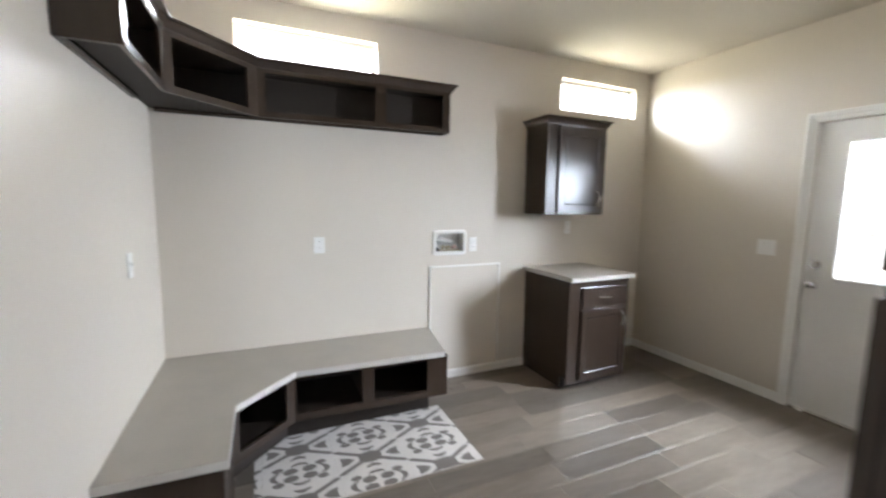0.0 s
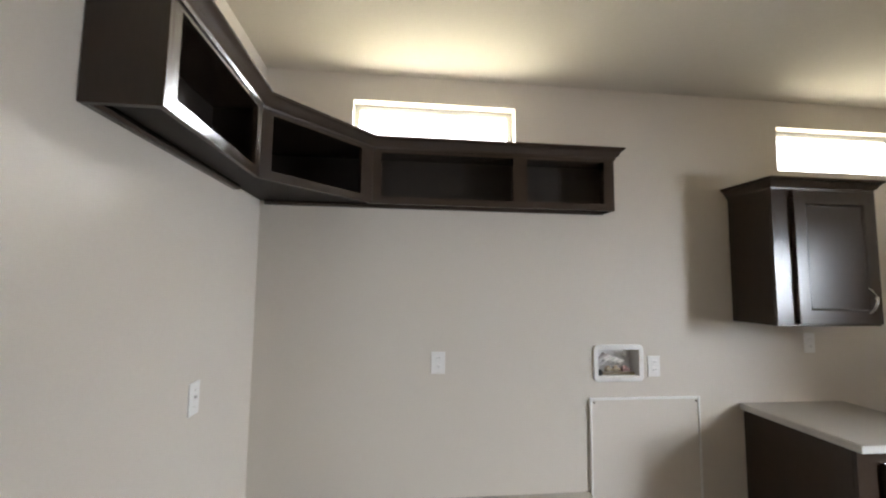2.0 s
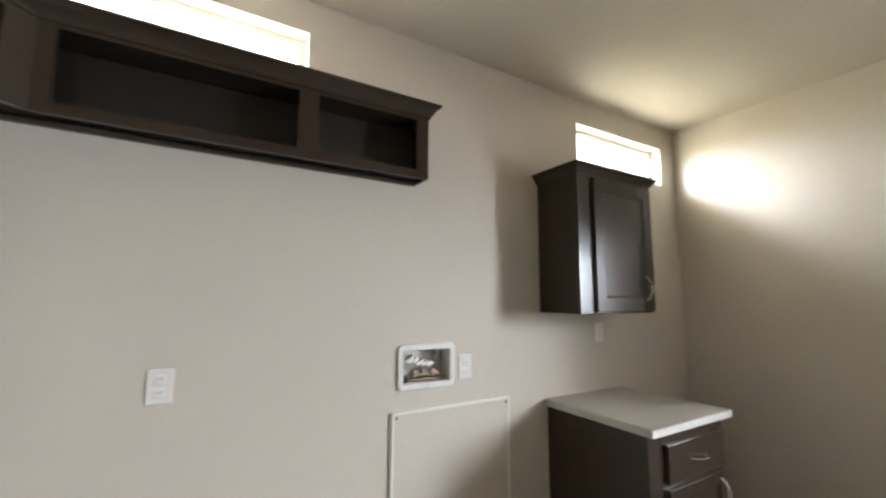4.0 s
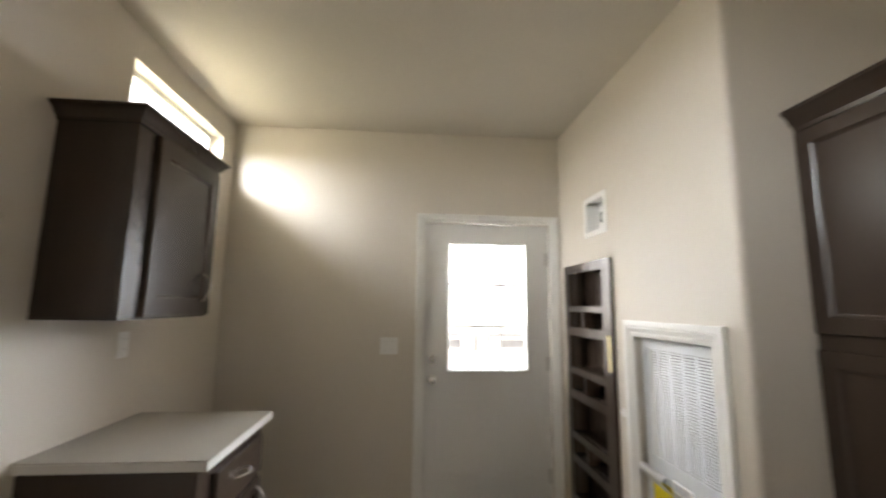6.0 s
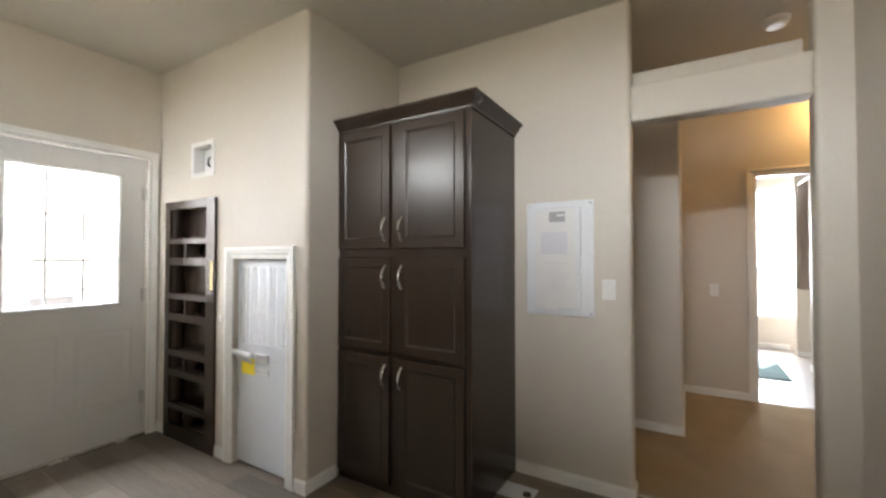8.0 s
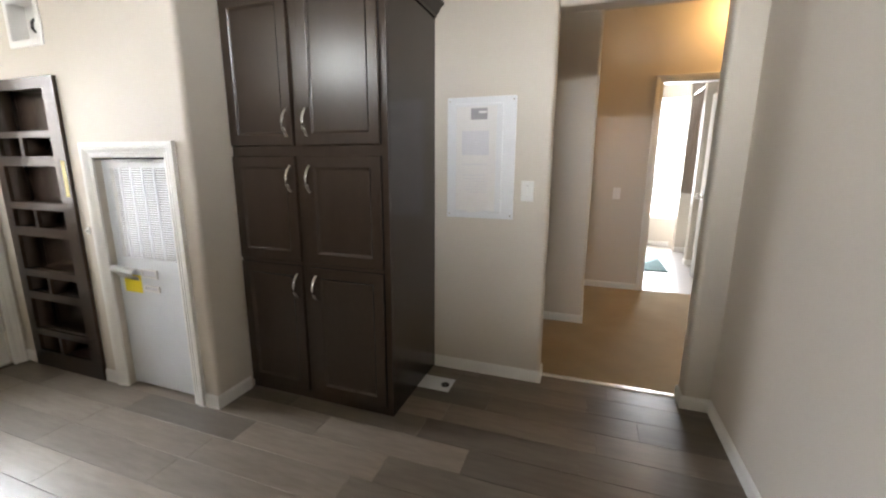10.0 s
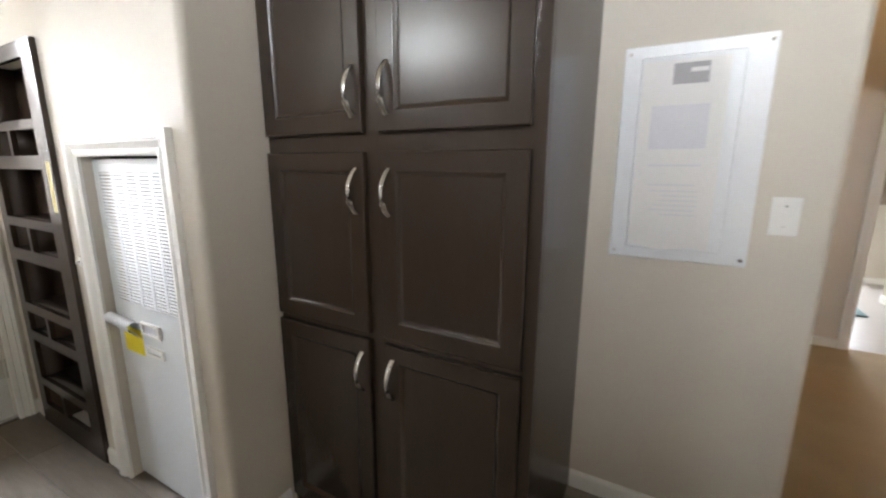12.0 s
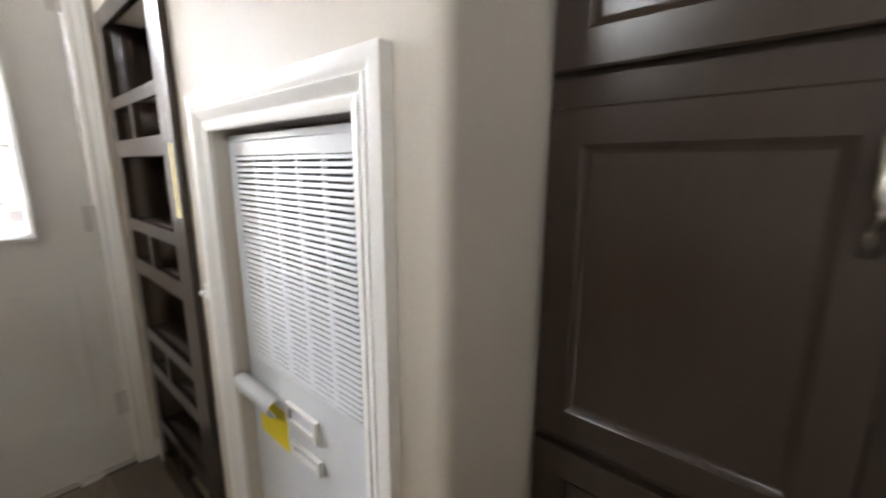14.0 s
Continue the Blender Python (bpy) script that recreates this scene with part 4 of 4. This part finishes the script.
def breaker_panel():
    ob = thing("breaker_panel", (0.781, YP, 0.97), "white breaker panel cover with a paper form taped on", "electrical panel")
    y = YP
    bm = shape()
    box(bm, 0.586, 0.976, y + 0.0005, y + 0.012, 0.970, 1.636, 0.003)
    cover = part("cover", bm, PANEL, ob)
    bm = shape()
    box(bm, 0.655, 0.925, y + 0.0122, y + 0.022, 1.005, 1.600, 0.004)
    part("hinged_lid", bm, PANEL, ob)
    bm = shape()
    rows = []
    for i in range(25):
        w = i / 24
        lift = 0.013 * max(0.0, 1 - w / 0.16) ** 2
        rows.append([bm.verts.new((0.690 + 0.228 * k / 12, y + 0.0224 + lift * (0.55 + 0.45 * math.sin(k * 0.9 + 0.6)), 1.012 + 0.573 * w + 0.006 * max(0.0, 1 - w / 0.1) * math.sin(k * 0.7))) for k in range(13)])
    for i in range(24):
        for k in range(12):
            bm.faces.new((rows[i][k], rows[i][k + 1], rows[i + 1][k + 1], rows[i + 1][k]))
    bmesh.ops.recalc_face_normals(bm, faces=list(bm.faces))
    bmesh.ops.solidify(bm, geom=list(bm.faces), thickness=0.0006)
    sheet = part("paper_form", bm, PAPER, ob, "white printed paper form")
    for a, b, c, d, mt in ((0.742, 0.835, 1.515, 1.575, INK), (0.745, 0.79, 1.548, 1.560, PAPER), (0.730, 0.885, 1.325, 1.455, PRINT_SHADE), (0.735, 0.880, 1.272, 1.277, PRINT_SHADE), (0.745, 0.880, 1.212, 1.216, PRINT_SHADE)):
        bm = shape()
        o = 0.0234 if mt is not PAPER else 0.0238
        box(bm, a, b, y + o, y + o + 0.0003, c, d)
        part("print_block", bm, mt, sheet)
    for k in range(6):
        bm = shape()
        box(bm, 0.735, 0.735 + 0.10 + 0.045 * ((k * 7) % 4) / 4, y + 0.0234, y + 0.0237, 1.118 + 0.015 * k, 1.1215 + 0.015 * k)
        part("print_line", bm, PRINT_SHADE, sheet)
    for x in (0.602, 0.960):
        for z in (0.990, 1.616):
            bm = shape()
            lathe(bm, [(0.0, 0), (0.006, 0), (0.005, 0.003), (0.0, 0.0035)], pose(x, y + 0.012, z, -90, 0, 0), 12)
            part("screw", bm, STEEL, cover)
    return ob


breaker_panel()


def floor_register():
    ob = thing("floor_register", (0.97, 0.083, 0), "white floor register plate with a dark round spot", "vent")
    bm = shape()
    box(bm, 0.866, 1.076, 0.012, 0.154, 0.0005, 0.006, 0.003)
    p = part("plate", bm, METAL_W, ob)
    # dark round disc near one end of the plate
    bm = shape()
    lathe(bm, [(0.0, 0), (0.024, 0), (0.024, 0.005), (0.016, 0.008), (0.0, 0.003)], pose(0.905, 0.092, 0.006), 20)
    part("dark_disc", bm, BLACK, p)
    return ob


floor_register()
ob = thing("smoke_detector", (-0.325, -0.79, TOP), "round white smoke detector on the hall ceiling", "smoke detector")
bm = shape()
lathe(bm, [(0.0, 0.0), (0.070, 0.0), (0.070, 0.010), (0.064, 0.014), (0.0, 0.014)], pose(-0.325, -0.79, TOP - 0.0005, 180, 0, 0), 28)
part("base", bm, PLASTIC, ob)
bm = shape()
lathe(bm, [(0.0, 0.0), (0.060, 0.0), (0.058, 0.018), (0.045, 0.030), (0.0, 0.032)], pose(-0.325, -0.79, TOP - 0.015, 180, 0, 0), 28)
part("cap", bm, PLASTIC, ob)

# ---- hall lamp and the bathroom ----
LAMP = (-0.95, -2.12, TOP)
ob = thing("recessed_light", LAMP, "small warm ceiling lamp in the hall", "ceiling light")
bm = shape()
lathe(bm, [(0.0, 0.0), (0.095, 0.0), (0.095, 0.008), (0.075, 0.014), (0.0, 0.014)], pose(*LAMP[:2], TOP - 0.0005, 180, 0, 0), 28)
part("trim_ring", bm, PLASTIC, ob)
bm = shape()
lathe(bm, [(0.0, 0.0), (0.072, 0.0), (0.06, 0.03), (0.03, 0.045), (0.0, 0.048)], pose(*LAMP[:2], TOP - 0.0152, 180, 0, 0), 28)
part("diffuser", bm, glow("warm_lamp_glow", (1.0, 0.62, 0.25), 6.0), ob, "glowing warm diffuser")
d = bpy.data.lights.new("hall_light", "POINT")
d.energy, d.color, d.shadow_soft_size = 3.0, (1.0, 0.60, 0.22), 0.06
new("hall_light", d).location = (LAMP[0], LAMP[1], TOP - 0.13)


def bath_door():
    ob = new("door_2")
    ob.matrix_world = pose(-1.118, -2.465, 0.012, 0, 0, -83)
    tagged(ob, "white moulded panel bathroom door, standing open", "door", "", "structure")
    w, h, t = 0.70, 2.015, 0.035

    def put(nm, bm, mat, lab="", parent=None):
        p = new(nm, mesh_of(nm, bm, mat, True))
        p.parent = parent or ob
        return tagged(p, lab)

    bm = shape()
    box(bm, 0.0, w, 0, t, 0, h, 0.002)
    put("door_slab", bm, DOOR)
    for z0, z1, arch in ((0.10, 0.80, 0), (0.95, 1.84, 1)):
        outline = [(0.11, z0), (w - 0.11, z0)]
        if arch:
            for k in range(13):
                u = k / 12
                outline.append((w - 0.11 - (w - 0.22) * u, z1 - 0.10 + 0.10 * math.sin(math.pi * u)))
        else:
            outline += [(w - 0.11, z1), (0.11, z1)]
        for s, y in ((1, t), (-1, 0.0)):
            bm = shape()
            c = Vector((w / 2, (z0 + z1) / 2))
            loops = []
            for k, o in ((1.0, 0.0), (0.975, 0.006), (0.93, 0.006), (0.90, 0.001), (0.84, 0.001), (0.80, 0.005)):
                loops.append([bm.verts.new((c.x + (x - c.x) * k, y + s * o, c.y + (z - c.y) * (1 - (1 - k) * 0.5))) for x, z in outline])
            n = len(outline)
            for i in range(len(loops) - 1):
                for k in range(n):
                    bm.faces.new((loops[i][k], loops[i][(k + 1) % n], loops[i + 1][(k + 1) % n], loops[i + 1][k]))
            bm.faces.new(loops[-1])
            bmesh.ops.recalc_face_normals(bm, faces=list(bm.faces))
            put("door_panel", bm, DOOR)
    for s, y in ((-1, t), (1, 0.0)):
        bm = shape()
        lathe(bm, [(0.0, 0), (0.030, 0), (0.030, 0.006), (0.011, 0.012), (0.011, 0.032), (0.022, 0.040), (0.026, 0.052), (0.02, 0.062), (0.0, 0.064)], pose(w - 0.065, y, 0.93, 90 * s, 0, 0), 20)
        put("door_knob", bm, STEEL, "nickel knob")
    for z in (0.22, 1.0, 1.80):
        bm = shape()
        tube(bm, [(-0.004, t, z - 0.045), (-0.004, t, z + 0.045)], 0.008)
        box(bm, 0.0, 0.03, t - 0.0002, t + 0.002, z - 0.045, z + 0.045)
        put("hinge", bm, STEEL)
    return ob


bath_door()
bm = shape()
for a, b in ((-1.1255, -1.119), (-0.406, -0.3995)):
    box(bm, a, b, -2.47, -2.36, 0, 2.045)
box(bm, -1.1255, -0.3995, -2.47, -2.36, 2.04, 2.0455)
solid("door_jamb", bm, TRIM, "white painted bathroom door jamb", "door jamb")
bm = shape()
box(bm, -0.80, -0.20, -4.35, -3.30, 0.0005, 0.014, 0.006)
rug = tagged(new("bath_mat", mesh_of("bath_mat", bm, RUG, True)), "teal bath mat on the bathroom floor", "rug")
bm = shape()
rows = []
for i in range(13):
    z = 2.25 - 1.35 * i / 12
    rows.append([bm.verts.new((-1.13 + 0.035 * math.sin(k * 1.1 + 0.3 * i) * (0.4 + i / 12), -4.74 + (0.42 - 0.20 * i / 12) * k / 24 * 1.6, z)) for k in range(25)])
for i in range(12):
    for k in range(24):
        bm.faces.new((rows[i][k], rows[i][k + 1], rows[i + 1][k + 1], rows[i + 1][k]))
bmesh.ops.solidify(bm, geom=list(bm.faces), thickness=0.004)
bm2 = bm
curtain = thing("shower_curtain", (-1.13, -4.35, 2.27), "short tan curtain hanging in the bathroom", "curtain")
part("cloth", bm2, CLOTH, curtain)
bm = shape()
tube(bm, [(-1.13, -4.758, 2.27), (-1.13, -3.952, 2.27)], 0.012)
part("curtain_rod", bm, STEEL, curtain)

# ---- outdoors beyond the door ----


def neighbour_house():
    """A long low house across the lot: pale walls, gable roof, trim board and dark crawl-space openings."""
    x, y0, y1, g, top = 22.0, -15.0, 9.0, -0.85, 2.3
    ob = thing("neighbour_house", (x, -3.0, g), "long low white house across the sunlit lot", "house")
    vents = ((-4.4, -3.0), (-0.9, 0.55), (3.4, 4.6), (-9.6, -8.2))
    bm = shape()
    pierced(bm, (y0, y1), (g, top), [(a, b, -0.74, -0.30) for a, b in vents], lambda u, w, k: (x + 0.2 * k, u, w))
    box(bm, x + 0.2, x + 5.0, y0, y0 + 0.2, g, top)
    box(bm, x + 0.2, x + 5.0, y1 - 0.2, y1, g, top)
    box(bm, x + 4.8, x + 5.0, y0 + 0.2, y1 - 0.2, g, top)
    part("wall", bm, SIDING, ob)
    bm = shape()
    ends = [[bm.verts.new((px, y, pz)) for px, pz in ((x - 0.02, top + 0.09), (x + 2.5, top + 0.9), (x + 5.02, top + 0.09), (x + 5.02, top + 0.002), (x - 0.02, top + 0.002))] for y in (y0 - 0.3, y1 + 0.3)]
    for k in range(5):
        bm.faces.new((ends[0][k], ends[0][(k + 1) % 5], ends[1][(k + 1) % 5], ends[1][k]))
    bm.faces.new(ends[0])
    bm.faces.new(ends[1][::-1])
    bmesh.ops.recalc_face_normals(bm, faces=list(bm.faces))
    part("roof", bm, SIDING, ob, "pale metal roof")
    for a, b in ((-6.2, -2.3), (-0.9, 2.4)):
        bm = shape()
        box(bm, x - 0.05, x - 0.001, a, b, -0.14, 0.03, 0.01)
        part("trim_board", bm, STONE, ob)
    for a in (-1.7, -2.3):
        bm = shape()
        box(bm, x - 0.09, x - 0.051, a - 0.11, a + 0.11, g, -0.05, 0.02)
        part("post", bm, STONE, ob)
    for a, b in vents:
        bm = shape()
        box(bm, x + 0.12, x + 0.16, a, b, -0.74, -0.30)
        part("vent_screen", bm, STONE, ob)
    return ob


neighbour_house()
# glowing ring added round the lot so that the sky shows plain white
bm = shape()
rings = [[bm.verts.new((110 * math.cos(2 * math.pi * k / 64), 110 * math.sin(2 * math.pi * k / 64), z)) for k in range(64)] for z in (-1.2, 85.0)]
for k in range(64):
    bm.faces.new((rings[0][k], rings[0][(k + 1) % 64], rings[1][(k + 1) % 64], rings[1][k]))
solid("backdrop", bm, glow("glowing_sky_backdrop", (0.95, 0.98, 1.0), 1.1), "plain glowing white backdrop for the sky all round", "sky")

# ---- patterned inlay in the floor by the bench ----


def blob(bm, cx, cy, pts, z0=0.0020, z1=0.0034):
    prism(bm, [(cx + x, cy + y) for x, y in pts], z0, z1)


def inlay():
    ob = thing("floor_inlay", (0.61, 2.365, 0), "white and taupe patterned tile inlay in the floor", "floor tile", kind="structure")
    x0, x1, y0, y1 = 0.012, 1.213, 2.035, 2.699
    dx, dy = 0.38, 0.2215
    cx0, cy0 = 0.62, 2.306
    n_i = range(-2, 3)
    for i in n_i:
        for j in range(-2, 3):
            ax, ay = max(x0, cx0 + dx * (i - 0.5)), max(y0, cy0 + dy * (j - 0.5))
            bx, by = min(x1, cx0 + dx * (i + 0.5)), min(y1, cy0 + dy * (j + 0.5))
            if bx - ax < 0.01 or by - ay < 0.01:
                continue
            bm = shape()
            box(bm, ax + 0.0004, bx - 0.0004, ay + 0.0004, by - 0.0004, -0.003, 0.0022)
            tile = part("tile", bm, TILE_W, ob, smooth=False)
            cx, cy = cx0 + dx * i, cy0 + dy * j
            dark = shape()
            if (i + j) % 2 == 0:
                # round node, four lines and the small leaves at the corners of the lozenges
                blob(dark, cx, cy, [(0.066 * math.copysign(abs(math.cos(a)) ** 0.75, math.cos(a)), 0.050 * math.copysign(abs(math.sin(a)) ** 0.75, math.sin(a))) for a in [2 * math.pi * (k + 0.5) / 20 for k in range(20)]])
                for sx in (-1, 1):
                    for sy in (-1, 1):
                        d = Vector((sx * dx, sy * dy)).normalized()
                        n = Vector((-d.y, d.x)) * 0.0125
                        a, b = d * 0.040, Vector((sx * dx, sy * dy)) * 0.5
                        blob(dark, cx, cy, [tuple(a - n), tuple(b - n), tuple(b + n), tuple(a + n)], 0.0022, 0.00345)
                    blob(dark, cx, cy, [(sx * 0.090, 0.0), (sx * 0.124, 0.028), (sx * 0.168, 0.038), (sx * 0.160, 0.0), (sx * 0.168, -0.038), (sx * 0.124, -0.028)])
                    blob(dark, cx, cy, [(0.0, sx * 0.060), (0.034, sx * 0.078), (0.045, sx * 0.096), (0.0, sx * 0.088), (-0.045, sx * 0.096), (-0.034, sx * 0.078)])
            else:
                # four round petals with a crescent beyond each gap
                for sx in (-1, 1):
                    for sy in (-1, 1):
                        blob(dark, cx + sx * 0.049, cy + sy * 0.031, [(0.038 * math.cos(k), 0.026 * math.sin(k)) for k in [2 * math.pi * q / 14 for q in range(14)]])
                        blob(dark, cx + sx * 0.112, cy + sy * 0.062, [(0.030 * math.cos(k), 0.019 * math.sin(k)) for k in [2 * math.pi * q / 12 for q in range(12)]])
                    sweep_up = [math.radians(-78 + 156 * q / 8) for q in range(9)]
                    blob(dark, cx, cy, [(sx * (0.098 + 0.056 * math.cos(k)), 0.040 * math.sin(k)) for k in sweep_up] + [(sx * (0.098 + 0.026 * math.cos(k)), 0.034 * math.sin(k)) for k in sweep_up[::-1]])
                    blob(dark, cx, cy, [(0.048 * math.sin(k), sx * (0.062 + 0.034 * math.cos(k))) for k in sweep_up] + [(0.040 * math.sin(k), sx * (0.062 + 0.014 * math.cos(k))) for k in sweep_up[::-1]])
            for bm, mt in ((dark, TILE_G),):
                # keep the motif inside its tile
                for axis, lim, keep in ((0, ax + 0.001, 1), (0, bx - 0.001, -1), (1, ay + 0.001, 1), (1, by - 0.001, -1)):
                    co, no = [0, 0, 0], [0, 0, 0]
                    co[axis], no[axis] = lim, -keep
                    bmesh.ops.bisect_plane(bm, geom=[*bm.verts, *bm.edges, *bm.faces], plane_co=co, plane_no=no, clear_outer=True)
                if len(bm.faces):
                    part("motif", bm, mt, tile, smooth=False)
                else:
                    bm.free()
    return ob


inlay()

# ---- floor planks, side by side along x ----
PL, PW, GAP = 0.74, 0.160, 0.0012


def plank_mesh(length, width):
    bm = shape()
    e = 0.0012
    low = [bm.verts.new(c) for c in ((0, 0, -0.003), (length, 0, -0.003), (length, width, -0.003), (0, width, -0.003))]
    mid = [bm.verts.new(c) for c in ((0, 0, -0.0008), (length, 0, -0.0008), (length, width, -0.0008), (0, width, -0.0008))]
    top = [bm.verts.new(c) for c in ((e, e, 0), (length - e, e, 0), (length - e, width - e, 0), (e, width - e, 0))]
    for a, b in ((low, mid), (mid, top)):
        for k in range(4):
            bm.faces.new((a[k], a[(k + 1) % 4], b[(k + 1) % 4], b[k]))
    bm.faces.new(top)
    return mesh_of("plank", bm, PLANK)


full = plank_mesh(PL - GAP, PW - GAP)
rng = random.Random(4)
y = YB + 0.02
row = 0
cut_cache = {}
while y < YN - 0.001:
    w = min(PW, YN - y)
    x = XW - rng.uniform(0.05, 0.85)
    xa_lim, xb_lim = XW, XE
    if y + w < YP + 0.001:
        xa_lim, xb_lim = -0.355, 0.395
    while x < xb_lim:
        a, b = max(x, xa_lim), min(x + PL, xb_lim)
        if b - a > 0.03:
            if b - a > PL - 0.001 and w > PW - 0.001:
                me = full
            else:
                me = plank_mesh(b - a - GAP, w - GAP)
            p = new("plank", me)
            p.location = (a, y, 0)
            p.parent = floor
        x += PL
    y += PW
    row += 1
